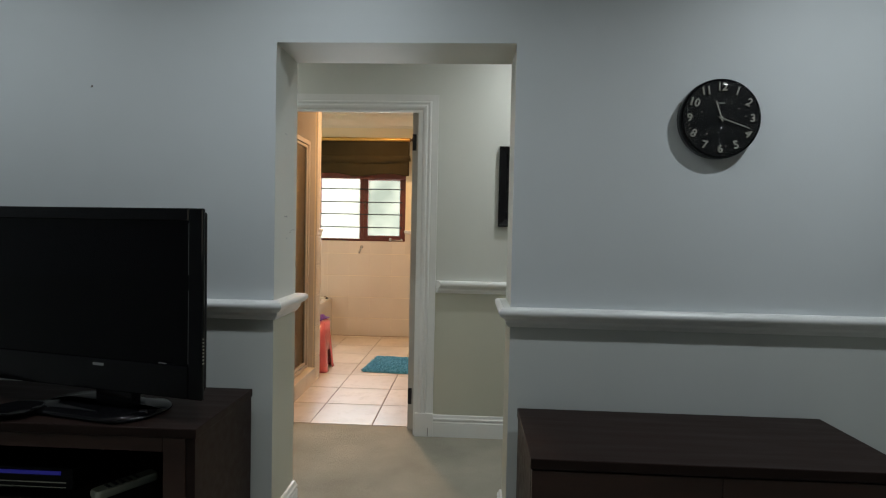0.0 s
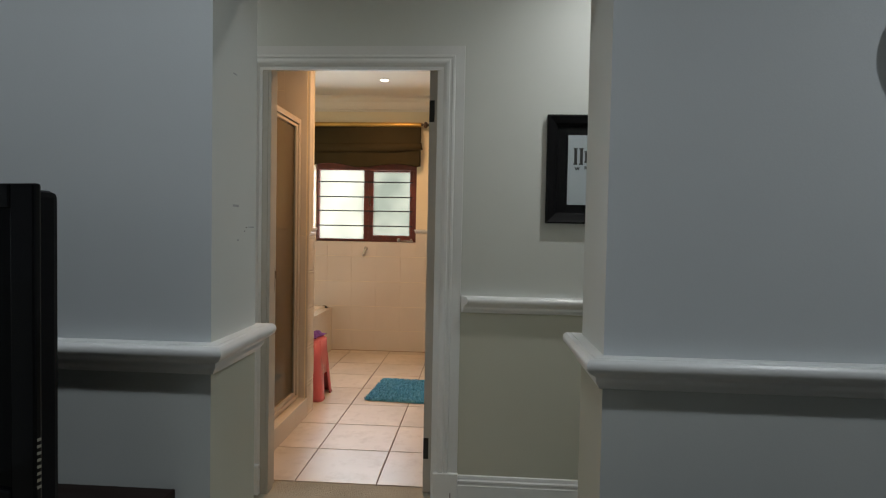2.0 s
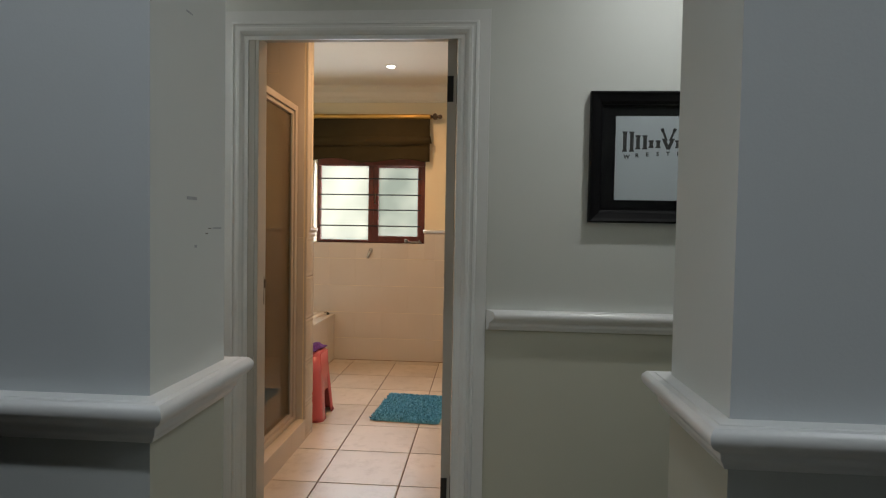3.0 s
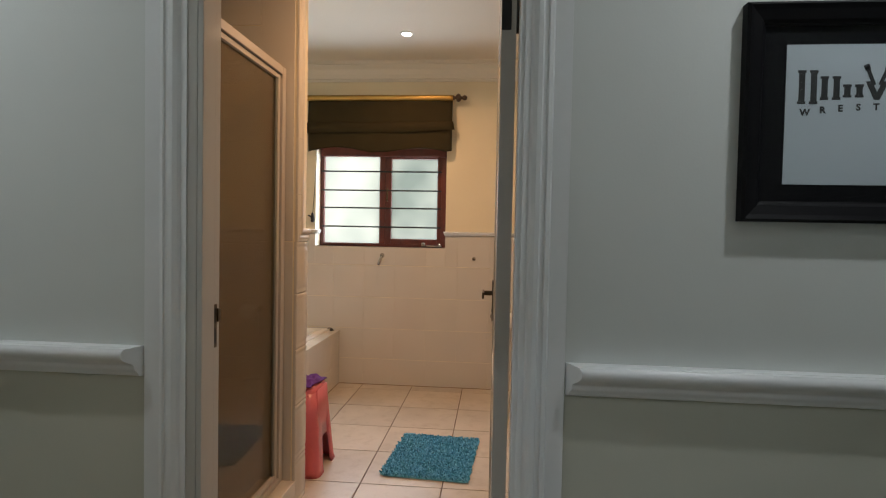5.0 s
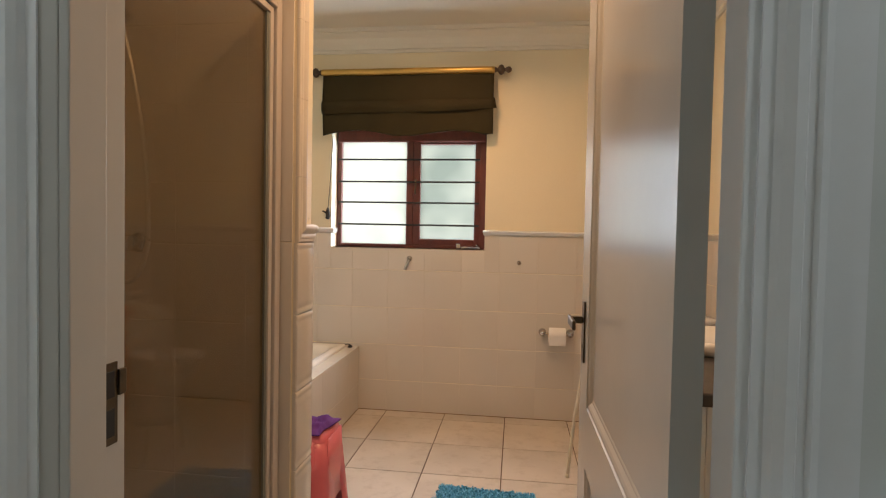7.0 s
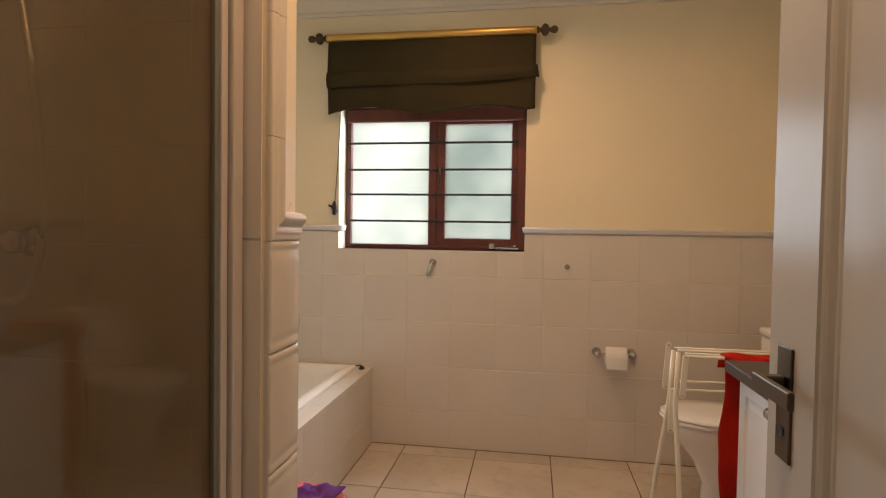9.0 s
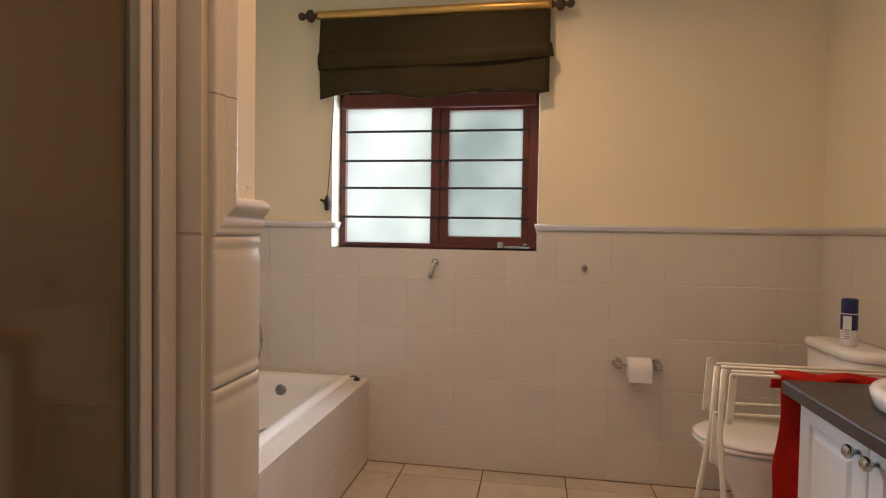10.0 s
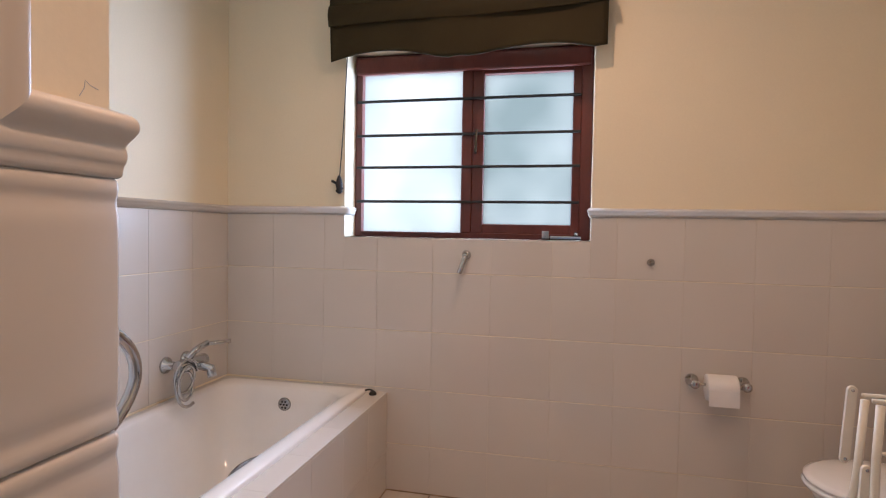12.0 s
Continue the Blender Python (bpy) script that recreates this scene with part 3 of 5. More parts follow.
def panel(z0, z1, side):
    """A flat panel, sunk behind a run moulding."""
    y0, y1 = STILE, LEAF_W - STILE
    x = -LEAF_T if side < 0 else 0.0
    rings = []
    for inset, proud in ((0, -0.0002), (0.003, -0.0030), (0.008, -0.0038), (0.014, -0.0060), (0.022, -0.0105), (0.026, -0.0110), (0.030, -0.0125), (0.036, -0.0125)):
        rings.append([Vector((x + side * proud, *p)) for p in ((y0 + inset, z0 + inset), (y1 - inset, z0 + inset), (y1 - inset, z1 - inset), (y0 + inset, z1 - inset))])
    return loft(rings, (False, True))


SWING = pose(HINGE[0], HINGE[1], 0.006, 0, 0, 0.45)


def on_leaf(bm):
    return turned(bm, SWING)


leaf_ob = part("leaf", on_leaf(leaf()), DOOR_WHITE_DIM, door)
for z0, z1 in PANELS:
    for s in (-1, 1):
        part("panel", on_leaf(panel(z0, z1, s)), DOOR_WHITE_DIM, leaf_ob)
hx = -LEAF_T
plate = part("handle_plate", on_leaf(boxes([(hx - 0.004, hx - 0.0002, LEAF_W - 0.076, LEAF_W - 0.034, 0.905, 1.062)], 0.0015)), BRASS_AGED, door, "aged bronze lever plate")
part("lever", on_leaf(boxes([(hx - 0.034, hx - 0.004, LEAF_W - 0.064, LEAF_W - 0.046, 1.004, 1.022), (hx - 0.042, hx - 0.0335, LEAF_W - 0.158, LEAF_W - 0.046, 1.001, 1.025)], 0.003)), BRASS_AGED, plate, "flat aged bronze lever")
part("keyhole", on_leaf(lathe([(0.006, 0), (0.006, 0.001)], (hx - 0.0052, LEAF_W - 0.055, 0.945), 10, "X")), SEAL, plate)
part("lock_edge", on_leaf(box(-LEAF_T * 0.78, -LEAF_T * 0.22, LEAF_W - 0.0005, LEAF_W + 0.0015, 0.93, 1.09)), BRASS_AGED, door)
part("handle_plate", on_leaf(boxes([(0.0002, 0.004, LEAF_W - 0.076, LEAF_W - 0.034, 0.905, 1.062)], 0.0015)), BRASS_AGED, door, "aged bronze lever plate")
for hz in (0.218, 1.800):
    hinge = part("hinge", boxes([(HINGE[0] - 0.036, HINGE[0] - 0.012, HINGE[1] - 0.0025, HINGE[1] - 0.0003, hz - 0.05, hz + 0.05)], 0.0006), SEAL, door, "dark steel butt hinge")
    part("knuckle", lathe([(0.007, 0), (0.007, 0.11)], (HINGE[0] + 0.004, HINGE[1] + 0.006, hz - 0.055), 10), SEAL, hinge, smooth=True)

# ---- window and blind ----
FY = 6.975
window = tagged(new("window_1"), "red-brown varnished wooden window with frosted panes and burglar bars", "window", kind="structure")
part("window_frame", boxes([(WX0 + 0.001, -1.733, FY, FY + 0.07, WZ0 + 0.001, WZ1 - 0.001), (-0.748, WX1 - 0.001, FY, FY + 0.07, WZ0 + 0.001, WZ1 - 0.001),
                            (-1.733, -0.748, FY, FY + 0.07, WZ0 + 0.001, 1.146), (-1.733, -0.748, FY, FY + 0.07, 1.868, WZ1 - 0.001),
                            (-1.262, -1.215, FY, FY + 0.07, 1.146, 1.868)], 0.003), WINDOW_WOOD, window)
sash = part("casement", boxes([(-1.2155, -1.166, FY + 0.006, FY + 0.055, 1.1455, 1.8685), (-0.782, -0.7475, FY + 0.006, FY + 0.055, 1.1455, 1.8685),
                               (-1.166, -0.782, FY + 0.006, FY + 0.055, 1.1455, 1.186), (-1.166, -0.782, FY + 0.006, FY + 0.055, 1.846, 1.8685)], 0.003), WINDOW_WOOD, window)
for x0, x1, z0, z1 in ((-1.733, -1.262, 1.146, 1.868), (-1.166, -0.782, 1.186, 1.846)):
    p = part("pane", boxes([(x0 - 0.004, x1 + 0.004, FY + 0.034, FY + 0.039, z0 - 0.004, z1 + 0.004)]), FROSTED if x0 < -1.5 else FROSTED_DIM, window, "frosted glass pane")
    p.visible_shadow = False
part("top_rail", box(WX0 + 0.006, WX1 - 0.010, FY - 0.024, FY - 0.001, 1.858, 1.938, 0.010, 3), WINDOW_WOOD, window, "rounded red-brown top rail")
for z in (1.283, 1.438, 1.583, 1.738):
    part("burglar_bar", box(-1.752, -0.748, FY - 0.014, FY - 0.004, z - 0.006, z + 0.006, 0.002, 1), BARS, window, "black iron burglar bar")
part("window_sill", boxes([(WX0, WX1, BY1 + 0.001, FY, WZ0 - 0.004, WZ0)]), WALL_TILE, window, "white tiled sill")
handle = part("window_handle", tube([(-1.196, FY - 0.004, 1.50), (-1.196, FY - 0.022, 1.505), (-1.194, FY - 0.026, 1.53), (-1.192, FY - 0.022, 1.60)], 0.006, 8), BRASS_AGED, window, smooth=True)
stay = part("window_stay", boxes([(-0.90, -0.868, FY - 0.05, FY - 0.008, 1.126, 1.160), (-0.868, -0.735, FY - 0.034, FY - 0.022, 1.124, 1.140)], 0.004), CHROME, window, "chrome casement stay on the sill")
part("knob", lathe([(0.009, 0), (0.011, 0.006), (0.008, 0.016)], (-0.758, FY - 0.028, 1.139), 12), CHROME, stay, smooth=True)

# the other window, behind the viewer
back_window = tagged(new("window_2"), "barred living room window letting in daylight", "window", kind="structure")
part("window_frame", boxes([(LBX0, LBX0 + 0.05, RY0 - 0.12, RY0 - 0.06, LBZ0, LBZ1), (LBX1 - 0.05, LBX1, RY0 - 0.12, RY0 - 0.06, LBZ0, LBZ1),
                            (LBX0 + 0.05, LBX1 - 0.05, RY0 - 0.12, RY0 - 0.06, LBZ0, LBZ0 + 0.05), (LBX0 + 0.05, LBX1 - 0.05, RY0 - 0.12, RY0 - 0.06, LBZ1 - 0.05, LBZ1),
                            (-0.925, -0.875, RY0 - 0.12, RY0 - 0.06, LBZ0 + 0.05, LBZ1 - 0.05)], 0.003), WINDOW_WOOD, back_window)
for k in range(5):
    z = LBZ0 + 0.22 + 0.19 * k
    part("burglar_bar", box(LBX0 + 0.01, LBX1 - 0.01, RY0 - 0.05, RY0 - 0.04, z - 0.006, z + 0.006), BARS, back_window)

blind = thing("roman_blind", (-1.235, BY1, 2.30), "olive-brown fabric roman blind drawn partly up", "blind")
RODY, RODZ = 6.795, 2.300


def blind_face(u, v):
    """Front cloth; v runs down from the rod; a bowed fold and a scalloped hem."""
    x = -1.812 + 1.155 * u
    hem = 0.030 * abs(math.sin(u * math.pi * 2.05 + 0.15)) ** 0.8 + 0.012 * math.sin(u * 9) + 0.012 * math.exp(-((u - 0.48) / 0.035) ** 2)
    z = 2.285 - v * (0.415 - hem * 1.0)
    y = 6.800 - 0.012 * math.sin(v * 3.1) - 0.004 * math.sin(u * 11 + v * 4)
    if v > 0.62:
        y += 0.005 - 0.010 * (v - 0.62)
    return (x, y, z)


part("cloth", sheet(44, 26, blind_face, 0.004), FABRIC, blind, smooth=True)


def fold_face(u, v):
    x = -1.815 + 1.166 * u + (0.012 * v if u > 0.98 else 0)
    sag = 0.003 * math.sin(u * math.pi) - 0.003 * math.sin(u * 7) - 0.020 * u
    y = 6.781 - 0.010 * math.sin(math.pi * min(v * 1.1, 1)) - 0.002 * math.sin(u * 10)
    return (x, y, 2.105 - sag * 0.4 - v * (0.085 + sag))


part("fold", sheet(40, 12, fold_face, 0.004), FABRIC, blind, smooth=True)
part("rod", lathe([(0.021, 0), (0.023, 0.01), (0.0225, 0.02), (0.0225, 1.14), (0.023, 1.15), (0.021, 1.168)], (-1.822, RODY, RODZ), 20, "X"), GOLD, blind, "gold painted rod", True)
for x, s in ((-1.822, -1), (-0.654, 1)):
    prof = [(0.016, 0.0), (0.020, 0.006), (0.012, 0.014), (0.012, 0.020), (0.028, 0.030), (0.033, 0.042), (0.027, 0.056), (0.012, 0.064), (0.010, 0.070), (0.017, 0.078), (0.021, 0.090), (0.017, 0.102), (0.006, 0.110)]
    part("finial", lathe([(r, s * h) for r, h in prof], (x, RODY, RODZ), 18, "X"), FINIAL, blind, "carved dark wooden finial", True)
    part("bracket", boxes([(x - s * 0.045 - 0.008, x - s * 0.045 + 0.008, RODY + 0.02, BY1 - 0.001 + T, RODZ - 0.012, RODZ + 0.012)], 0.002), FINIAL, blind)
cord = part("cord", tube(arc_points((-1.752, 6.84, 1.95), (-1.762, 6.838, 1.62), (-1.786, 6.842, 1.36), 12), 0.0025, 6), SEAL, blind)
part("tassel", lathe([(0.005, 0.02), (0.012, 0.0), (0.016, -0.02), (0.012, -0.04), (0.016, -0.05), (0.006, -0.06)], (-1.784, 6.838, 1.37), 12), SEAL, cord, smooth=True)
part("cleat", tube([(-1.820, 6.842, 1.366), (-1.792, 6.832, 1.354), (-1.768, 6.842, 1.330)], 0.006, 8), SEAL, cord, smooth=True)

# ---- shower: curb, tray, framed bronze glass ----
curb = structure("shower_curb", boxes([(-1.345, SX - T, HW1 + 0.013, 4.822, -0.02, 0.118)]), GROUT_WALL, "cream tiled step in front of the shower", "step")
structure("shower_floor", boxes([(BX0, -1.347, HW1 + 0.013, SY0 + T, -0.02, 0.05)]), WALL_TILE, "cream shower floor", "floor")
shower = thing("shower_screen", (-1.256, 4.37, 0.125), "bronze glass shower door in a cream aluminium frame", "shower door")
GX = -1.256
SHZ = 1.954
part("outer_frame", boxes([(GX - 0.022, GX + 0.022, 4.772, 4.808, 0.1255, SHZ), (GX - 0.022, GX + 0.022, HW1 + 0.014, HW1 + 0.05, 0.1255, SHZ),
                           (GX - 0.022, GX + 0.022, HW1 + 0.05, 4.772, SHZ - 0.034, SHZ), (GX - 0.022, GX + 0.022, HW1 + 0.05, 4.772, 0.1255, 0.150)], 0.003), ALU, shower)
sd = part("glass_door", boxes([(GX - 0.004, GX + 0.001, HW1 + 0.07, 4.746, 0.17, SHZ - 0.052)]), SHOWER_GLASS, shower, "bronze tinted glass")
part("door_rail", boxes([(GX - 0.013, GX + 0.013, 4.744, 4.766, 0.154, SHZ - 0.038), (GX - 0.013, GX + 0.013, HW1 + 0.054, HW1 + 0.076, 0.154, SHZ - 0.038),
                         (GX - 0.013, GX + 0.013, HW1 + 0.076, 4.744, SHZ - 0.058, SHZ - 0.038), (GX - 0.013, GX + 0.013, HW1 + 0.076, 4.744, 0.154, 0.174)], 0.002), ALU, shower)
part("seal", boxes([(GX - 0.006, GX + 0.009, 4.766, 4.772, 0.152, SHZ - 0.036)]), SEAL, shower)
# added strip; stands for the door rail's dark inner face
part("seal", boxes([(GX + 0.0015, GX + 0.0085, 4.728, 4.7435, 0.175, SHZ - 0.059)], 0.001), GREY_PLASTIC, shower, "dark grey strip beside the door rail's inner face")

hose_set = thing("shower_fittings", (-1.84, SY0, 1.18), "chrome shower taps with a hanging hose", "shower")
for x in (-1.855, -1.730):
    tap = part("shower_tap", lathe([(0.032, -0.001), (0.032, -0.008), (0.016, -0.012), (0.014, -0.030), (0.024, -0.034), (0.026, -0.052), (0.018, -0.058)], (x, SY0, 1.185), 16, "Y"), CHROME, hose_set, smooth=True)
part("hose", tube(arc_points((-1.676, 4.786, 1.19), (-1.70, 4.784, 1.02), (-1.79, 4.784, 1.065), 8) + arc_points((-1.81, 4.784, 1.085), (-1.85, 4.784, 1.12), (-1.858, 4.786, 1.17), 4), 0.0085, 8), HOSE, hose_set, smooth=True)
part("riser_hose", tube(arc_points((-1.676, 4.786, 1.20), (-1.665, 4.782, 1.52), (-1.768, 4.780, 1.90), 16), 0.0075, 8), HOSE, hose_set, smooth=True)
part("shower_head", lathe([(0.012, 0), (0.016, -0.03), (0.045, -0.055), (0.045, -0.065)], (-1.770, 4.77, 1.97), 16), CHROME, hose_set, smooth=True)

# ---- bath ----
bath = thing("bathtub", (-1.985, 5.93, 0.0), "white built-in bathtub with a tiled side panel", "bathtub")
cx, cy, hx_, hy_ = (BX0 - 1.632) / 2 - 0.002, (SY1 + BY1) / 2, (-1.632 - BX0) / 2 - 0.004, (BY1 - SY1) / 2 - 0.003
rings = [rounded_rect(cx, cy, hx_ - d, hy_ - d * 1.0, r, z, 6) for d, z, r in
         ((0.0, 0.430, 0.012), (0.0, 0.446, 0.012), (0.004, 0.452, 0.014), (0.040, 0.453, 0.05))]
rings += [rounded_rect(cx, cy + dy, hx_ - d, hy_ - e, r, z, 6) for d, e, dy, z, r in
          ((0.062, 0.085, 0, 0.450, 0.10), (0.070, 0.095, 0, 0.440, 0.11), (0.080, 0.110, 0, 0.390, 0.12), (0.105, 0.17, 0.0, 0.22, 0.13), (0.135, 0.23, 0.0, 0.12, 0.14), (0.19, 0.30, 0, 0.085, 0.12), (0.28, 0.5, 0, 0.080, 0.07))]
part("tub", loft(rings, (False, True)), ACRYLIC, bath, smooth=True)
apron = part("side_panel", boxes([(-1.632, -1.552 - T, SY1, BY1, -0.004, 0.430 - T)]), GROUT_WALL, bath, "cream tiled bath panel")
ov = part("overflow", lathe([(0.030, 0.0), (0.030, -0.005), (0.026, -0.009), (0.010, -0.009)], (-1.985, 6.738, 0.380), 20, "Y"), STEEL, bath, smooth=True)
for k in range(7):
    a = k * math.pi / 3
    r = 0.0 if k == 6 else 0.015
    part("hole", lathe([(0.0045, 0), (0.0045, -0.001)], (-1.985 + r * math.cos(a), 6.7283, 0.380 + r * math.sin(a)), 8, "Y"), SEAL, ov)
part("grip", tube(arc_points((-1.725, 5.93, 0.375), (-1.850, 6.10, 0.400), (-1.725, 6.27, 0.375), 14), 0.010, 8), STEEL, bath, "chrome grip rail", True)
plug = thing("bath_plug", (-1.606, 6.80, 0.452), "black rubber bath plug on a short chain", "plug")
part("stopper", lathe([(0.015, 0.0), (0.017, 0.005), (0.013, 0.013), (0.005, 0.020)], (-1.60, 6.80, 0.4355), 14), SEAL, plug, smooth=True)
part("chain", tube([(-1.60, 6.80, 0.455), (-1.615, 6.795, 0.460), (-1.632, 6.788, 0.457)], 0.004, 6), SEAL, plug)

mixer = thing("bath_mixer", (BX0, 6.50, 0.60), "chrome bath mixer with coiled hand shower hose", "bath tap")
part("body", lathe([(0.020, -0.085), (0.026, -0.08), (0.026, 0.08), (0.020, 0.085)], (BX0 + 0.075, 6.50, 0.595), 16, "Y"), CHROME, mixer, smooth=True)
for dy in (-0.06, 0.06):
    part("wall_rose", lathe([(0.034, 0.001), (0.032, 0.010), (0.018, 0.018), (0.016, 0.055)], (BX0, 6.50 + dy, 0.595), 16, "X"), CHROME, mixer, smooth=True)
part("spout", tube([(BX0 + 0.075, 6.50, 0.590), (BX0 + 0.12, 6.50, 0.590), (BX0 + 0.165, 6.50, 0.580), (BX0 + 0.172, 6.50, 0.548)], 0.019, 12), CHROME, mixer, smooth=True)
part("lever", tube([(BX0 + 0.075, 6.50, 0.615), (BX0 + 0.078, 6.51, 0.648), (BX0 + 0.11, 6.54, 0.668), (BX0 + 0.19, 6.60, 0.676)], 0.009, 10), CHROME, mixer, smooth=True)
part("hand_shower", tube([(BX0 + 0.10, 6.44, 0.63), (BX0 + 0.11, 6.50, 0.662), (BX0 + 0.115, 6.55, 0.672)], 0.013, 10), CHROME, mixer, smooth=True)
coil = [Vector((BX0 + 0.10 + 0.012 * math.cos(t * 0.7), 6.435 + 0.055 * math.cos(t), 0.570 + 0.062 * math.sin(t) - 0.004 * t)) for t in (k * 0.35 for k in range(52))]
part("hose", tube(coil, 0.0065, 7), CHROME, mixer, smooth=True)

grab = thing("grab_handle", (-1.205, SY1, 0.92), "brushed metal grab handle on the stub wall", "handle")
part("bar", tube(arc_points((-1.205, SY1 - 0.002, 0.945), (-1.205, SY1 + 0.095, 1.005), (-1.205, SY1 - 0.002, 1.062), 14), 0.0065, 10), CHROME, grab, smooth=True)

# fittings on the window wall
holder = thing("shower_bracket", (-1.212, BY1, 1.05), "chrome hand shower bracket on the wall", "bracket")
part("rose", lathe([(0.020, -0.001), (0.020, -0.006), (0.012, -0.012), (0.011, -0.028)], (-1.208, BY1, 1.052), 14, "Y"), CHROME, holder, smooth=True)
part("arm", tube([(-1.208, BY1 - 0.024, 1.052), (-1.214, BY1 - 0.032, 1.03), (-1.224, BY1 - 0.034, 1.0), (-1.232, BY1 - 0.038, 0.975)], 0.011, 8), CHROME, holder, smooth=True)
hook = thing("wall_hook", (-0.47, BY1, 1.04), "small chrome pipe stub on the tiled wall", "hook")
part("stub", lathe([(0.016, -0.001), (0.015, -0.006), (0.007, -0.010), (0.007, -0.026), (0.010, -0.030)], (-0.468, BY1, 1.042), 12, "Y"), CHROME, hook, smooth=True)
roll = thing("toilet_roll_holder", (-0.215, BY1, 0.585), "chrome toilet roll holder on the tiled wall", "roll holder")
for x in (-0.305, -0.124):
    part("post", lathe([(0.026, -0.001), (0.024, -0.010), (0.010, -0.016), (0.010, -0.05), (0.017, -0.054), (0.018, -0.068), (0.010, -0.074)], (x, BY1, 0.588), 16, "Y"), CHROME, roll, smooth=True)
part("spindle", lathe([(0.006, 0), (0.006, 0.176)], (-0.302, BY1 - 0.058, 0.588), 10, "X"), CHROME, roll)
paper = thing("toilet_roll", (-0.216, BY1 - 0.058, 0.585), "white toilet paper roll on its holder", "toilet roll")
part("roll", lathe([(0.020, 0.0), (0.048, 0.001), (0.050, 0.004), (0.050, 0.104), (0.048, 0.107), (0.020, 0.108)], (-0.266, BY1 - 0.058, 0.578), 28, "X"), TISSUE, paper, smooth=True)
part("loose_end", boxes([(-0.264, -0.160, BY1 - 0.1095, BY1 - 0.108, 0.520, 0.580)]), TISSUE, paper)

# ---- stool and cloth ----
stool = thing("plastic_stool", (-1.325, 5.27, 0.0), "glossy pink plastic stool with moulded legs", "stool")
scx, scy = -1.325, 5.268
part("seat", loft([rounded_rect(scx, scy, a, a, r, z, 5) for a, r, z in ((0.1265, 0.045, 0.385), (0.1255, 0.046, 0.405), (0.120, 0.05, 0.428), (0.108, 0.05, 0.442), (0.092, 0.04, 0.449), (0.06, 0.03, 0.450))]), PINK, stool, smooth=True)
for sx_ in (-1, 1):
    for sy_ in (-1, 1):
        def leg_ring(t, sx_=sx_, sy_=sy_):
            z = 0.415 * (1 - t)
            o = 0.124 + 0.036 * t
            w = 0.112 - 0.020 * t
            x, y = scx + sx_ * o, scy + sy_ * o
            r, q = 0.042, 0.007
            rim = [(0, w)] + [(r - r * math.sin(k * math.pi / 10), r - r * math.cos(k * math.pi / 10)) for k in range(5, -1, -1)] + [(w, 0)]
            return [Vector((x, y, z)) + Vector((-sx_ * a, -sy_ * c, 0)) for a, c in rim + [(w, q)] + [(a + q * 0.7, c + q * 0.7) for a, c in rim[-2:0:-1]] + [(q, w)]]
        part("leg", loft([leg_ring(t) for t in (0, 0.25, 0.5, 0.75, 0.94)] + [[p + Vector((0, 0, -0.028)) + Vector((sx_ * 0.008, sy_ * 0.008, 0)) for p in leg_ring(0.94)]]), PINK, stool, smooth=True)
for ax in (0, 1):
    for s in (-1, 1):
        def apron_face(u, v, ax=ax, s=s):
            a = (-0.088 + 0.176 * u) * (1 + 0.05 * v)
            z = 0.425 - v * (0.25 + 0.13 * (2 * u - 1) ** 4)
            o = s * (0.1245 + 0.016 * v)
            return (scx + a, scy + o, z) if ax == 0 else (scx + o, scy + a, z)
        part("skirt", sheet(12, 3, apron_face, 0.003), PINK, stool, smooth=True)


def crumpled(cx, cy, z0, rx, ry, h, seed, n=26):
    rnd = Vector((seed * 3.7, seed * 1.9, 0))

    def place(u, v):
        x, y = (u - 0.5) * 2, (v - 0.5) * 2
        d = max(abs(x), abs(y))
        lift = max(0.0, 1 - d ** 2.2)
        f = noise.noise(Vector((x * 1.6, y * 1.6, 0)) + rnd) * 0.5 + noise.noise(Vector((x * 4, y * 4, 1)) + rnd) * 0.3
        return (cx + rx * x * (0.85 + 0.25 * noise.noise(Vector((x, y, 2)) + rnd)), cy + ry * y * (0.85 + 0.25 * noise.noise(Vector((x, y, 4)) + rnd)), z0 + h * max(0.02, lift * (0.6 + f)))
    return sheet(n, n, place, 0.004)


cloth = thing("purple_cloth", (-1.25, 5.25, 0.45), "crumpled purple cloth lying on the stool", "cloth")
part("cloth", crumpled(-1.272, 5.245, 0.4515, 0.075, 0.11, 0.05, 2), PURPLE, cloth, smooth=True)
pile = thing("cloth_heap", (-1.62, 4.55, 0.05), "dark blue cloth heap on the shower floor", "cloth")
part("cloth", crumpled(-1.62, 4.55, 0.052, 0.17, 0.16, 0.12, 5), NAVY, pile, smooth=True)

# ---- bath mat ----
mat_ob = thing("bath_mat", (-0.63, 5.47, 0.0), "teal shaggy bath mat on the tiles", "bath mat")
MAT_M = pose(-0.620, 5.462, 0.0, 0, 0, -4.0)
part("backing", turned(loft([rounded_rect(0, 0, 0.225, 0.288, 0.03, z, 3) for z in (0.001, 0.008)]), MAT_M), SHAG, mat_ob)
rng = random.Random(4)
verts, faces = [], []
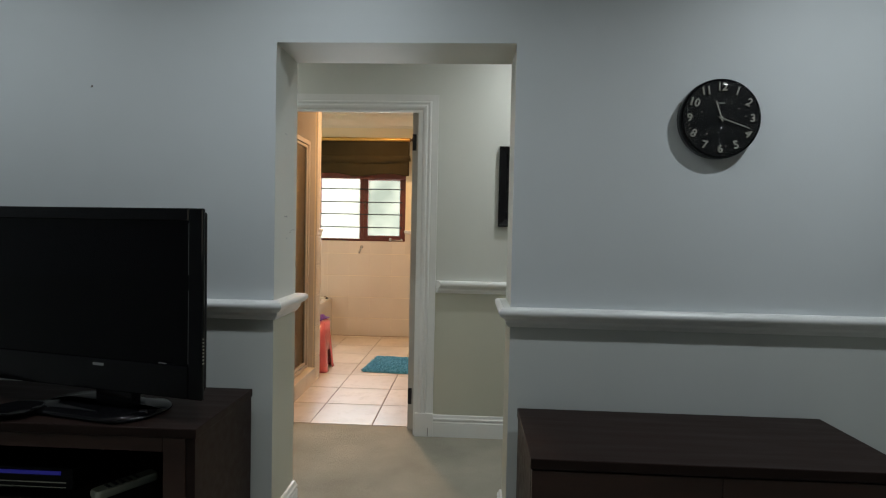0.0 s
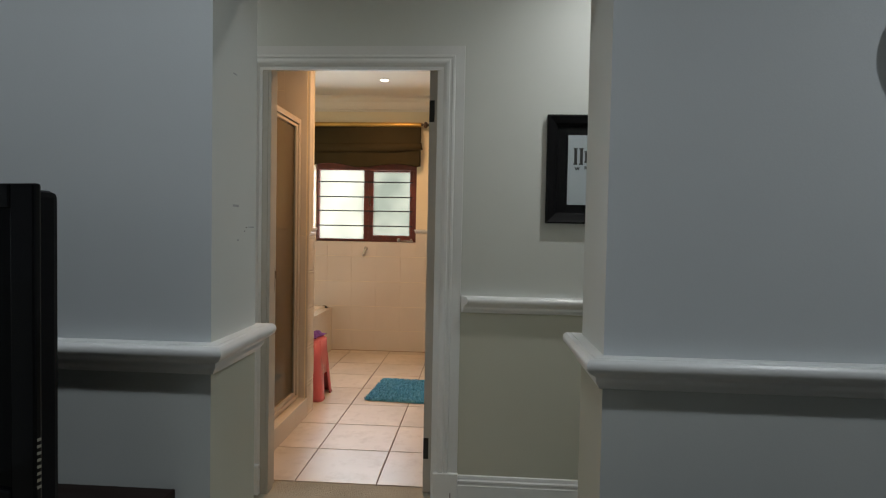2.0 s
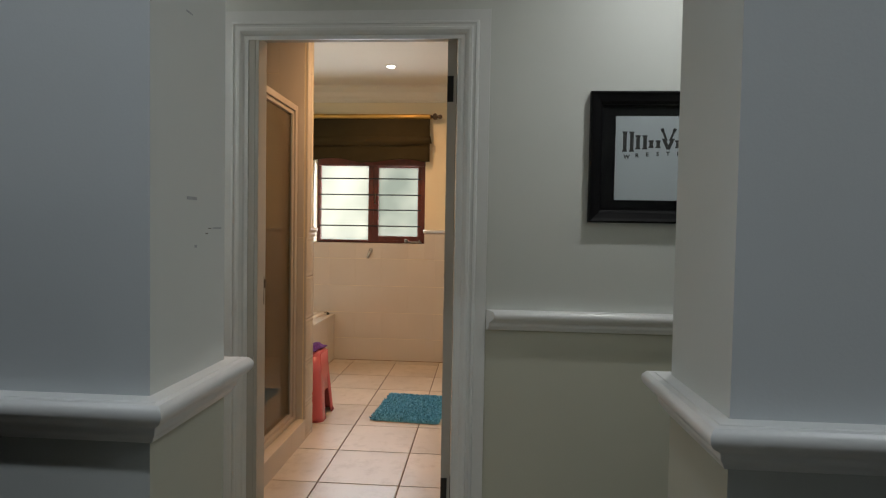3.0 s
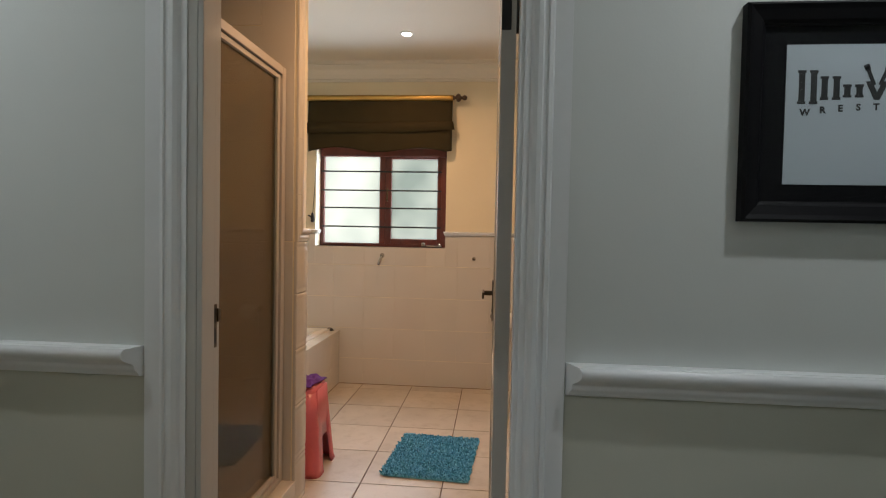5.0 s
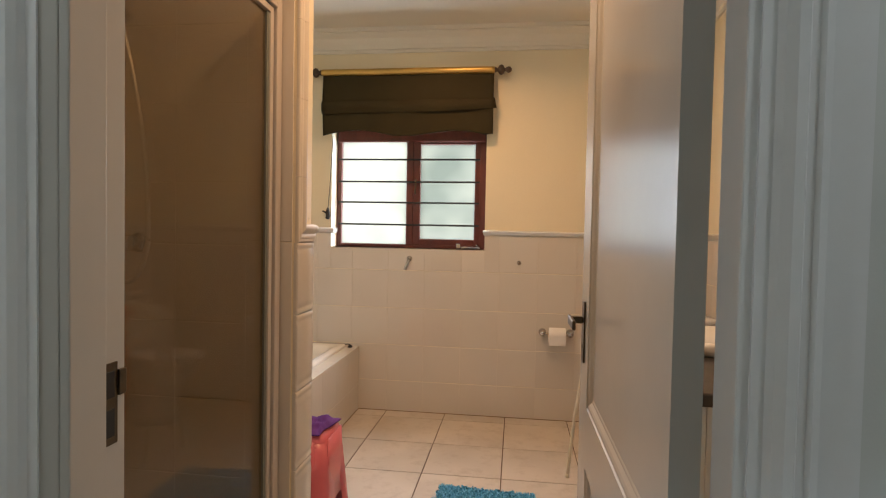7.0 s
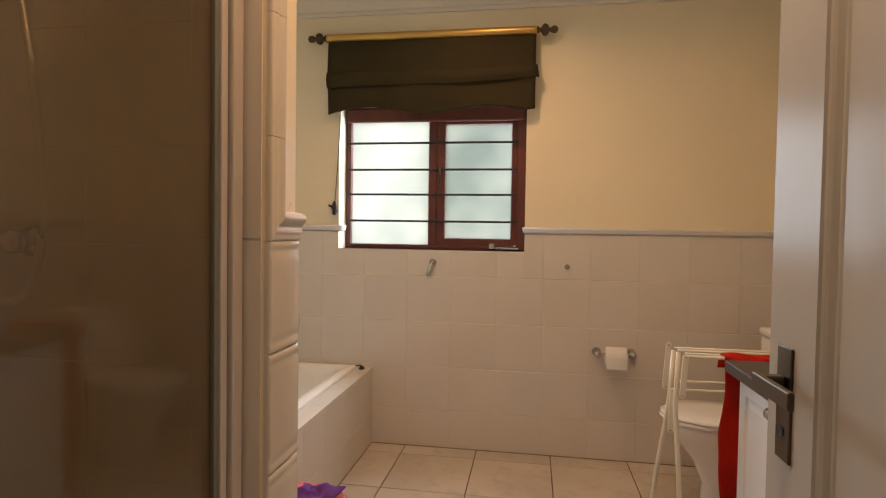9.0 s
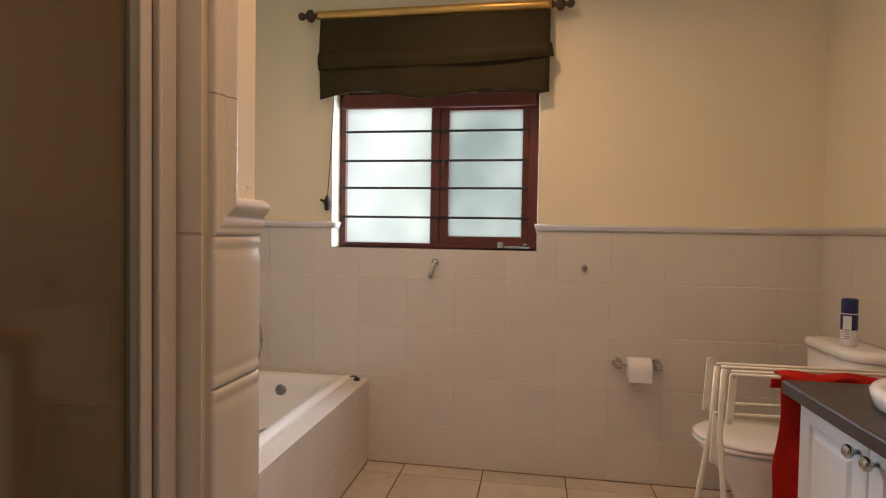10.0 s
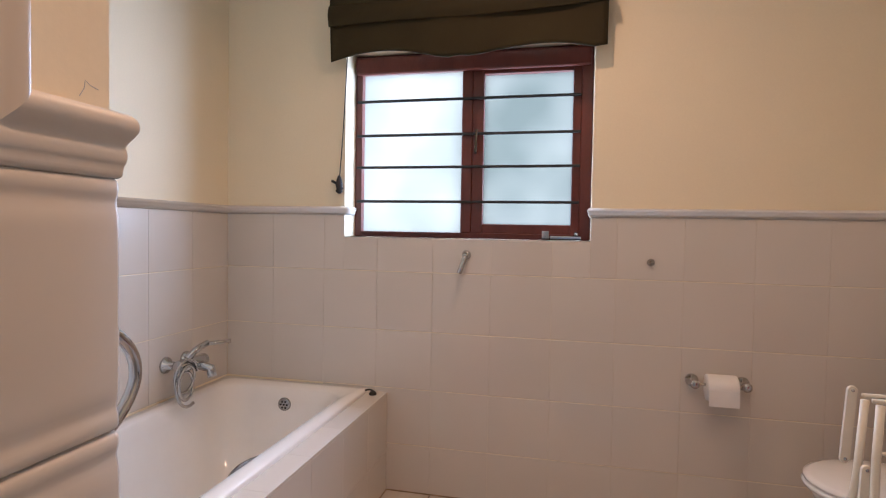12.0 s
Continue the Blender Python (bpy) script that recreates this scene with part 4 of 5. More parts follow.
for _ in range(9000):
    x, y = rng.uniform(-0.226, 0.226), rng.uniform(-0.290, 0.290)
    a, lean, h = rng.uniform(0, 6.283), rng.uniform(0.004, 0.014), rng.uniform(0.012, 0.023)
    w = rng.uniform(0.004, 0.007)
    c, s = math.cos(a), math.sin(a)
    k = len(verts)
    d = rng.uniform(0, 6.283)
    lx, ly = lean * math.cos(d), lean * math.sin(d)
    verts += [(x - c * w, y - s * w, 0.006), (x + c * w, y + s * w, 0.006), (x - s * w, y + c * w, 0.006), (x + lx - c * w * 0.6, y + ly - s * w * 0.6, h), (x + lx + c * w * 0.6, y + ly + s * w * 0.6, h)]
    faces += [(k, k + 1, k + 4, k + 3), (k + 1, k + 2, k + 4), (k + 2, k, k + 3), (k + 2, k + 3, k + 4)]
pile_me = bpy.data.meshes.new("tuft")
pile_me.from_pydata(verts, [], faces)
pb = bmesh.new()
pb.from_mesh(pile_me)
bpy.data.meshes.remove(pile_me)
tagged(part("tuft", turned(pb, MAT_M), SHAG, mat_ob), kind="stuff")

# ---- toilet ----
toilet = thing("toilet", (0.2, 6.36, 0.0), "white porcelain toilet with its lid closed", "toilet")
ty = 6.385
part("bowl", loft([oval(x, ty, a, b_, z, 30, -0.12) for x, a, b_, z in ((0.25, 0.150, 0.105, 0.0), (0.25, 0.145, 0.100, 0.03), (0.24, 0.130, 0.088, 0.12), (0.215, 0.145, 0.100, 0.22), (0.185, 0.190, 0.140, 0.32), (0.175, 0.223, 0.168, 0.375), (0.175, 0.229, 0.172, 0.395), (0.175, 0.221, 0.166, 0.402))]), PORCELAIN, toilet, smooth=True)
part("seat", loft([oval(0.180, ty, a, b_, z, 36, -0.10) for a, b_, z in ((0.240, 0.172, 0.4035), (0.252, 0.182, 0.406), (0.255, 0.185, 0.414), (0.250, 0.181, 0.421))]), PORCELAIN, toilet, smooth=True)
part("lid", loft([oval(0.182, ty, a, b_, z, 36, -0.10) for a, b_, z in ((0.247, 0.178, 0.4225), (0.254, 0.184, 0.426), (0.252, 0.182, 0.434), (0.235, 0.168, 0.440), (0.12, 0.09, 0.443))]), PORCELAIN, toilet, smooth=True)
cistern = part("cistern", loft([rounded_rect(0.488, ty, a, b_, 0.075, z, 6) for a, b_, z in ((0.075, 0.165, 0.395), (0.085, 0.185, 0.42), (0.092, 0.200, 0.60), (0.094, 0.205, 0.770))]), PORCELAIN, toilet, smooth=True)
part("cistern_lid", loft([rounded_rect(0.482, ty, a, b_, r, z, 8) for a, b_, r, z in ((0.095, 0.208, 0.088, 0.772), (0.101, 0.216, 0.095, 0.778), (0.101, 0.216, 0.095, 0.794), (0.094, 0.208, 0.088, 0.804), (0.05, 0.15, 0.045, 0.807))]), PORCELAIN, cistern, smooth=True)

can = thing("spray_can", (0.452, 6.345, 0.807), "dark blue and white spray can on the cistern", "spray can")
part("can", lathe([(0.026, 0.0), (0.027, 0.004), (0.027, 0.122), (0.024, 0.130)], (0.452, 6.345, 0.8075), 22), CAN_WHITE, can, smooth=True)
part("cap", lathe([(0.0265, 0.118), (0.027, 0.121), (0.027, 0.168), (0.024, 0.176), (0.012, 0.177)], (0.452, 6.345, 0.8075), 22), CAN_BLUE, can, "dark blue cap", True)
lab = bmesh.new()
part("band", lathe([(0.0273, 0.060), (0.0275, 0.061), (0.0275, 0.117), (0.0273, 0.118)], (0.452, 6.345, 0.8075), 22, bm=lab), CAN_BLUE, can, "dark blue printed band")
part("label_patch", turned(boxes([(-0.013, 0.013, -0.0290, -0.0272, 0.02, 0.112)]), pose(0.452, 6.345, 0.8075, 0, 0, -38)), CAN_WHITE, can, "white label patch")
for k in range(5):
    part("print_bar", turned(boxes([(-0.009, 0.009, -0.0295, -0.0291, 0.028 + 0.008 * k, 0.031 + 0.008 * k)]), pose(0.452, 6.345, 0.8075, 0, 0, -38)), GREY_PLASTIC, can)

# ---- vanity ----
VX, VY0, VY1, VZ = 0.012, 4.755, 5.790, 0.798
vanity = thing("vanity_cabinet", (0.28, 5.24, 0.0), "white panelled vanity cabinet with chrome knobs", "cabinet")
part("body", boxes([(VX + 0.049, BX1 - 0.002, VY0 + 0.02, VY1 - 0.02, 0.08, VZ - 0.04), (VX + 0.08, BX1 - 0.002, VY0 + 0.02, VY1 - 0.03, 0.0, 0.08)], 0.001), VANITY_WHITE, vanity)
dw = (VY1 - VY0 - 0.044) / 3
for k in range(3):
    y0 = VY0 + 0.022 + k * dw
    y1 = y0 + dw - 0.003
    rr = []
    for inset, proud in ((0, 0.0), (0, 0.016), (0.003, 0.018), (0.055, 0.018), (0.062, 0.012), (0.072, 0.012), (0.085, 0.018), (0.11, 0.018)):
        rr.append([Vector((VX + 0.048 - proud, y, z)) for y, z in ((y0 + inset, 0.085 + inset), (y1 - inset, 0.085 + inset), (y1 - inset, VZ - 0.045 - inset), (y0 + inset, VZ - 0.045 - inset))])
    d = part("door", loft(rr), VANITY_WHITE, vanity)
    ky = y0 + 0.035 if k == 2 else y1 - 0.035
    part("knob", lathe([(0.007, 0.0), (0.006, -0.010), (0.011, -0.014), (0.017, -0.022), (0.017, -0.028), (0.010, -0.034)], (VX + 0.030, ky, 0.712), 16, "X"), CHROME, d, "chrome knob", True)
worktop = thing("worktop", (0.28, 5.24, VZ - 0.04), "dark brown laminate worktop on the vanity", "worktop")
part("slab", boxes([(VX - 0.012, BX1 - 0.002, VY0, VY1, VZ - 0.0395, VZ)], 0.006), COUNTER, worktop)
basin = thing("wash_basin", (0.31, 5.455, VZ), "white round wash basin set on the worktop", "basin")
part("bowl", loft([oval(0.310, 5.455, 0.225 + d, 0.235 + d, VZ + h, 36) for d, h in ((-0.02, 0.0005), (-0.004, 0.010), (0.004, 0.034), (0.004, 0.044), (-0.004, 0.052), (-0.022, 0.054), (-0.04, 0.040), (-0.08, 0.01), (-0.15, 0.004))], (False, True)), PORCELAIN, basin, smooth=True)

# ---- airer and towel ----
airer = thing("clothes_airer", (0.1, 5.84, 0.0), "folding cream wire clothes airer standing folded up", "clothes airer")
AX0, AX1 = -0.142, 0.53
TOPS = [(5.965, 0.796, 0.020), (5.925, 0.795, 0.022), (5.870, 0.795, 0.036), (5.835, 0.793, 0.032)]
for y, z, dx in TOPS:
    part("rail", tube([(AX0 + dx, y, z), (AX1, y - 0.02, z + 0.004)], 0.0055, 7), RACK_WHITE, airer, smooth=True)
for y, z in ((5.900, 0.688), (5.830, 0.675)):
    part("rail", tube([(AX0 + 0.024, y, z), (AX1, y - 0.01, z + 0.006)], 0.0050, 7), RACK_WHITE, airer, smooth=True)


def strap(a, b, w=0.010, d=0.0045, sides=10):
    """A flat moulded link with rounded ends, seen broad side on."""
    a, b = Vector(a), Vector(b)
    way = (b - a).normalized()
    across = Vector((0, 1, 0)).cross(way).normalized()
    out = Vector((0, 1, 0))
    rim = [a - w * (math.sin(t) * way + math.cos(t) * across) for t in (k * math.pi / sides for k in range(sides + 1))]
    rim += [b + w * (math.sin(t) * way + math.cos(t) * across) for t in (k * math.pi / sides for k in range(sides + 1))]
    mid = (a + b) / 2
    return loft([[p + (mid - p).normalized() * 0.002 - out * d for p in rim], [p - out * (d - 0.0015) for p in rim], [p + out * (d - 0.0015) for p in rim], [p + (mid - p).normalized() * 0.002 + out * d for p in rim]])


for x in (AX0, AX1):
    part("leg", tube([(x + 0.010, 5.930, 0.795), (x + 0.000, 5.930, 0.625), (x - 0.012, 5.936, 0.52), (x - 0.040, 5.952, 0.30), (x - 0.062, 5.985, 0.008)], 0.0085, 10), RACK_WHITE, airer, smooth=True)
    part("leg", tube([(x + 0.012, 5.870, 0.800), (x + 0.008, 5.870, 0.69), (x + 0.004, 5.862, 0.60), (x + 0.012, 5.825, 0.37), (x + 0.018, 5.770, 0.008)], 0.0085, 10), RACK_WHITE, airer, smooth=True)
    for (xa, ya, za), (xb, yb, zb) in (((0.002, 5.972, 0.805), (-0.008, 5.972, 0.646)), ((0.026, 5.828, 0.790), (0.018, 5.828, 0.655)), ((0.004, 5.900, 0.650), (-0.002, 5.900, 0.505))):
        link = part("link", strap((x + xa, ya, za), (x + xb, yb, zb)), RACK_WHITE, airer)
        for xr, zr in ((xa, za), (xb, zb)):
            part("rivet", lathe([(0.0038, 0.006), (0.0038, -0.0056), (0.002, -0.0068)], (x + xr, ya, zr), 8, "Y"), CHROME, link, smooth=True)
    for y, z in ((5.985, 0.004), (5.770, 0.004)):
        part("foot_cap", lathe([(0.010, -0.003), (0.011, 0.012), (0.009, 0.020)], (x + (-0.062 if y > 5.9 else 0.018), y, z), 10), RACK_WHITE, airer, smooth=True)
towel = thing("red_towel", (0.2, 5.85, 0.1), "red towel hanging over the clothes airer", "towel")


def towel_face(u, v):
    """Over the rails: hangs in front to near the floor, and a short way down behind."""
    x = 0.008 + 0.41 * u + 0.010 * math.sin(v * 9 + 1)
    s = v * 0.905
    if s < 0.70:
        y, z = 5.806 + 0.012 * math.sin(u * 14 + s * 3) - 0.004 * math.cos(s * 9), 0.100 + s
    elif s < 0.86:
        t = (s - 0.70) / 0.16
        y, z = 5.806 + 0.062 * t, 0.800 + 0.010 * math.sin(t * math.pi) + 0.004 * math.sin(u * 17)
    else:
        y, z = 5.870 + 0.006 * math.sin(u * 12), 0.798 - (s - 0.86)
    x += 0.022 * noise.noise(Vector((u * 3, s * 5, 3)))
    return (x, y + 0.006 * noise.noise(Vector((u * 9, s * 9, 0))), z)


part("cloth", sheet(40, 60, towel_face, 0.006), RED, towel, smooth=True)

# ---- living room: television corner ----
stand = thing("tv_cabinet", (-1.40, 2.22, 0.0), "dark wooden television cabinet with an open shelf", "cabinet")
CX0, CX1, CY0, CY1, CZ = -2.05, -0.765, 2.000, 2.452, 0.628
part("top", box(CX0, CX1, CY0, CY1, CZ - 0.030, CZ, 0.003), WENGE, stand)
for x0, x1 in ((CX0 + 0.002, CX0 + 0.075), (CX1 - 0.004 - 0.03, CX1 - 0.004)):
    part("side", box(x0, x1, CY0 + 0.004, CY1 - 0.002, 0.0, CZ - 0.0305, 0.002), WENGE, stand)
part("front_stile", box(CX1 - 0.105, CX1 - 0.0345, CY0 + 0.002, CY0 + 0.024, 0.0, CZ - 0.0305, 0.002), MAHOGANY, stand)
part("front_rail", box(CX0 + 0.076, CX1 - 0.1055, CY0 + 0.002, CY0 + 0.024, CZ - 0.075, CZ - 0.0305, 0.002), MAHOGANY, stand)
part("shelf", box(CX0 + 0.076, CX1 - 0.035, CY0 + 0.026, CY1 - 0.02, 0.355, 0.380, 0.002), WENGE, stand)
part("shelf", box(CX0 + 0.076, CX1 - 0.035, CY0 + 0.026, CY1 - 0.02, 0.05, 0.075, 0.002), WENGE, stand)
part("back", box(CX0 + 0.076, CX1 - 0.035, CY1 - 0.018, CY1 - 0.006, 0.05, CZ - 0.0305), WENGE, stand)
player = thing("media_player", (-1.45, 2.2, 0.38), "black media player with a blue lit display on the shelf", "media player")
part("case", box(-1.72, -1.20, 2.06, 2.36, 0.392, 0.462, 0.004), BLACK_SATIN, player)
part("display", box(-1.52, -1.24, 2.0575, 2.0595, 0.440, 0.452), BLUE_LED, player, "blue lit display strip")
for z in (0.398, 0.414):
    part("front_strip", box(-1.70, -1.22, 2.0570, 2.0598, z, z + 0.004), STEEL, player)
for x in (-1.68, -1.24):
    part("foot", lathe([(0.016, 0), (0.016, 0.0125)], (x, 2.10, 0.3802), 12), SEAL, player)
gadget = thing("remote_control", (-1.06, 2.12, 0.38), "grey remote control lying on the shelf", "remote control")
gm = pose(-1.06, 2.115, 0.3805, 0, 0, -32)
part("body", turned(loft([rounded_rect(0, 0, 0.026 - d, 0.10 - d, 0.012, z, 3) for d, z in ((0.002, 0.0), (0, 0.006), (0, 0.020), (0.003, 0.026))]), gm), PALE_PLASTIC, gadget)
for r in range(5):
    for c in range(3):
        part("button", turned(boxes([(-0.015 + 0.012 * c, -0.009 + 0.012 * c, -0.06 + 0.022 * r, -0.050 + 0.022 * r, 0.0258, 0.0285)]), gm), SEAL, gadget)
for i, (x, w, z) in enumerate(((-1.62, 0.30, 0.076), (-1.15, 0.26, 0.076))):
    bx = thing("disc_box", (x, 2.2, z), "dark stacked disc case on the lower shelf", "case", "cases on the shelf")
    part("case", box(x - w / 2, x + w / 2, 2.07, 2.33, z, z + 0.055, 0.003), BLACK_SATIN, bx)

tv = thing("television", (-1.36, 2.2, CZ), "black flat-screen television on a glossy stand", "television")
TVM = pose(-1.322, 2.176, 0.0, 0, 0, -12.0)
TW, TZ0, TZ1 = 1.152, 0.706, 1.310


def tv_box(x0, x1, y0, y1, z0, z1, bev=0.0):
    return turned(box(x0, x1, y0, y1, z0, z1, bev), TVM)


h = TW / 2
shell = part("shell", tv_box(-h + 0.03, h - 0.034, -0.010, 0.050, TZ0 + 0.01, TZ1 - 0.008, 0.012), BLACK_SATIN, tv)
part("bezel", turned(boxes([(-h, -h + 0.055, -0.024, -0.0105, TZ0, TZ1), (h - 0.052, h, -0.024, -0.0105, TZ0, TZ1), (-h + 0.055, h - 0.052, -0.024, -0.0105, TZ1 - 0.040, TZ1), (-h + 0.055, h - 0.052, -0.024, -0.0105, TZ0, TZ0 + 0.105)], 0.004), TVM), BLACK_GLOSS, tv, "glossy black bezel")
part("screen", tv_box(-h + 0.0555, h - 0.0525, -0.0165, -0.0108, TZ0 + 0.1055, TZ1 - 0.0405), SCREEN, tv, "dark switched-off screen")
for z0, z1 in ((TZ0 + 0.112, TZ0 + 0.345), (TZ0 + 0.395, TZ1 - 0.045)):
    part("edge_strip", tv_box(h - 0.0560, h - 0.0540, -0.0185, -0.0166, z0, z1), STEEL, tv, "thin silver strip beside the screen")
part("badge", tv_box(0.155, 0.200, -0.0255, -0.0242, TZ0 + 0.082, TZ0 + 0.091), CHROME, tv, "small silver maker's badge")
part("badge", tv_box(h - 0.16, h - 0.13, -0.0252, -0.0242, TZ0 + 0.108, TZ0 + 0.111), CHROME, tv, "small silver print")
for k in range(8):
    part("side_port", tv_box(h - 0.0003, h + 0.0009, -0.021, -0.014, TZ0 + 0.115 + 0.011 * k, TZ0 + 0.120 + 0.011 * k), CHROME, tv)
part("neck", tv_box(-0.02 + 0.16, 0.13 + 0.16, 0.0, 0.040, CZ + 0.018, TZ0 + 0.03, 0.006), BLACK_GLOSS, tv)
part("base", turned(loft([[Vector((p.x, p.y, p.z)) for p in rounded_rect(0.15, 0.02, a, b_, 0.10, z, 8)] for a, b_, z in ((0.225, 0.120, CZ + 0.0005), (0.230, 0.125, CZ + 0.006), (0.225, 0.120, CZ + 0.014), (0.17, 0.08, CZ + 0.020))]), TVM), BLACK_GLOSS, tv, "glossy oval foot", True)
# added dark dish; it stands for the foot's left part
dish = thing("foot_dish", (-1.35, 2.08, CZ), "dark dish standing for the left part of the television foot", "dish")
part("dish", lathe([(0.035, 0.0005), (0.06, 0.006), (0.074, 0.020), (0.077, 0.024), (0.072, 0.022), (0.055, 0.010), (0.02, 0.007)], (-1.40, 2.075, CZ), 28), BLACK_GLOSS, dish, smooth=True)
# extra tissue, added beside the foot
scrap = thing("white_tissue", (-1.52, 2.10, CZ), "crumpled white tissue added on the television cabinet", "tissue")
part("tissue", crumpled(-1.545, 2.10, CZ + 0.001, 0.07, 0.05, 0.032, 7, 16), TISSUE, scrap, smooth=True)

# ---- living room: low sideboard ----
side = thing("sideboard", (0.81, 2.22, 0.0), "low dark brown wooden sideboard against the wall", "sideboard")
QX0, QX1, QY0, QY1, QZ = 0.258, 1.372, 1.975, 2.452, 0.590
part("top", box(QX0, QX1, QY0, QY1, QZ - 0.032, QZ, 0.003), WENGE, side)
part("body", boxes([(QX0 + 0.004, QX0 + 0.026, QY0 + 0.022, QY1 - 0.002, 0.0, QZ - 0.0325), (QX1 - 0.026, QX1 - 0.004, QY0 + 0.022, QY1 - 0.002, 0.0, QZ - 0.0325),
                    (QX0 + 0.026, QX1 - 0.026, QY1 - 0.014, QY1 - 0.004, 0.04, QZ - 0.0325), (QX0 + 0.026, QX1 - 0.026, QY0 + 0.04, QY1 - 0.014, 0.04, 0.062)], 0.001), WENGE, side)
qw = (QX1 - QX0 - 0.012) / 2
for k in range(2):
    x0 = QX0 + 0.005 + k * (qw + 0.002)
    d = part("drawer_front", box(x0, x0 + qw, QY0 + 0.002, QY0 + 0.0215, 0.05, QZ - 0.036, 0.002), MAHOGANY, side)
    part("handle", tube([(x0 + qw / 2 - 0.06, QY0 + 0.002, 0.33), (x0 + qw / 2 - 0.06, QY0 - 0.022, 0.33), (x0 + qw / 2 + 0.06, QY0 - 0.022, 0.33), (x0 + qw / 2 + 0.06, QY0 + 0.002, 0.33)], 0.005, 8), CHROME, d, smooth=True)

# ---- wall clock ----
KX, KZ, KR = 0.974, 1.690, 0.1465
clock = thing("wall_clock", (KX, LW0, KZ), "round black wall clock with silver numerals", "clock")
part("case", lathe([(KR * 0.96, -0.0005), (KR, -0.006), (KR, -0.030), (KR * 0.985, -0.040), (KR * 0.95, -0.043), (KR * 0.93, -0.040)], (KX, LW0, KZ), 64, "Y"), BLACK_GLOSS, clock, smooth=True)
part("dial", lathe([(KR * 0.93, -0.0402), (KR * 0.93, -0.0412)], (KX, LW0, KZ), 64, "Y"), BLACK_SATIN, clock, "black dial")
for k in range(1, 13):
    a = radians(90 - 30 * k)
    g = turned(lettering(str(k), 0.040, 0.0012, -0.006, 0.0014), pose(KX + 0.113 * math.cos(a), LW0 - 0.0440, KZ + 0.113 * math.sin(a), 90, 0, 0) @ pose(0, 0, 0, 0, 0, {1: -18, 2: -32, 4: -38, 5: 14, 7: -10, 8: -28, 10: -14, 11: 8}.get(k, 0)))
    part("numeral", g, SILVER, clock)
for ang, ln, w, name in ((-19, 0.066, 0.0022, "hour_hand"), (110, 0.108, 0.0017, "minute_hand")):
    part(name.replace("hand", "pointer"), turned(boxes([(-w, w, -0.0015, 0.0, -0.015, ln)], 0.0006), pose(KX, LW0 - 0.0475, KZ, 0, ang, 0)), SILVER, clock)
part("hub", lathe([(0.005, -0.0412), (0.005, -0.050), (0.003, -0.051)], (KX, LW0, KZ), 14, "Y"), SILVER, clock, smooth=True)
lens = part("glass", lathe([(KR * 0.945, -0.0435), (KR * 0.93, -0.0500), (KR * 0.88, -0.0545), (KR * 0.75, -0.0585), (KR * 0.5, -0.0615), (KR * 0.25, -0.063), (0.004, -0.0634)], (KX, LW0, KZ), 64, "Y"), DOME_GLASS, clock, "domed clear glass", True)
lens.visible_shadow = False
part("mark", turned(boxes([(-0.012, 0.012, -0.0003, 0.0003, -0.003, 0.003)]), pose(KX, LW0 - 0.0416, KZ + 0.055)), GREY_PLASTIC, clock)
for k, (dx, dz) in enumerate(((0.062, 0.035), (-0.070, 0.022), (0.088, 0.008), (-0.05, -0.058), (0.02, -0.102))):
    part("bead", lathe([(0.0028, 0), (0.0028, -0.002), (0.001, -0.003)], (KX + dx, LW0 - 0.0412, KZ + dz), 8, "Y"), SILVER, clock)

# ---- framed print in the hall ----
picture = thing("framed_print", (0.49, HW0, 1.53), "black framed print of a sports emblem", "picture")
PX0, PX1, PZ0, PZ1 = 0.230, 0.800, 1.290, 1.768
FW, FD = 0.045, 0.030
FR = [(0, 0), (0.026, 0.0), (0.031, 0.006), (0.026, 0.016), (0.019, 0.036), (0.012, 0.042), (0.010, 0.046), (0, 0.046)]


def frame_bars():
    c = [(PX0, PZ0, 1, 1), (PX1, PZ0, -1, 1), (PX1, PZ1, -1, -1), (PX0, PZ1, 1, -1)]
    out = []
    for i in range(4):
        b = bmesh.new()
        rr = []
        for x, z, sx_, sz_ in (c[i], c[(i + 1) % 4]):
            rr.append([b.verts.new((x + sx_ * w, HW0 - 0.001 - o, z + sz_ * w)) for o, w in FR])
        k = len(FR)
        for q in range(k):
            b.faces.new((rr[0][q], rr[0][(q + 1) % k], rr[1][(q + 1) % k], rr[1][q]))
        b.faces.new(rr[0])
        b.faces.new(rr[1][::-1])
        out.append(b)
    return out


for b in frame_bars():
    part("frame_bar", b, BLACK_SATIN, picture)
IX0, IX1, IZ0, IZ1 = 0.324, 0.703, 1.374, 1.681
part("mount", boxes([(PX0 + 0.03, PX1 - 0.03, HW0 - 0.006, HW0 - 0.002, PZ0 + 0.03, PZ1 - 0.03)]), MOUNT, picture, "black mount")
sheet_ob = part("print", boxes([(IX0, IX1, HW0 - 0.0072, HW0 - 0.0061, IZ0, IZ1)]), PAPER, picture, "pale grey printed sheet")
PC, PY = (IX0 + IX1) / 2, HW0 - 0.0076
WD = 0.0475
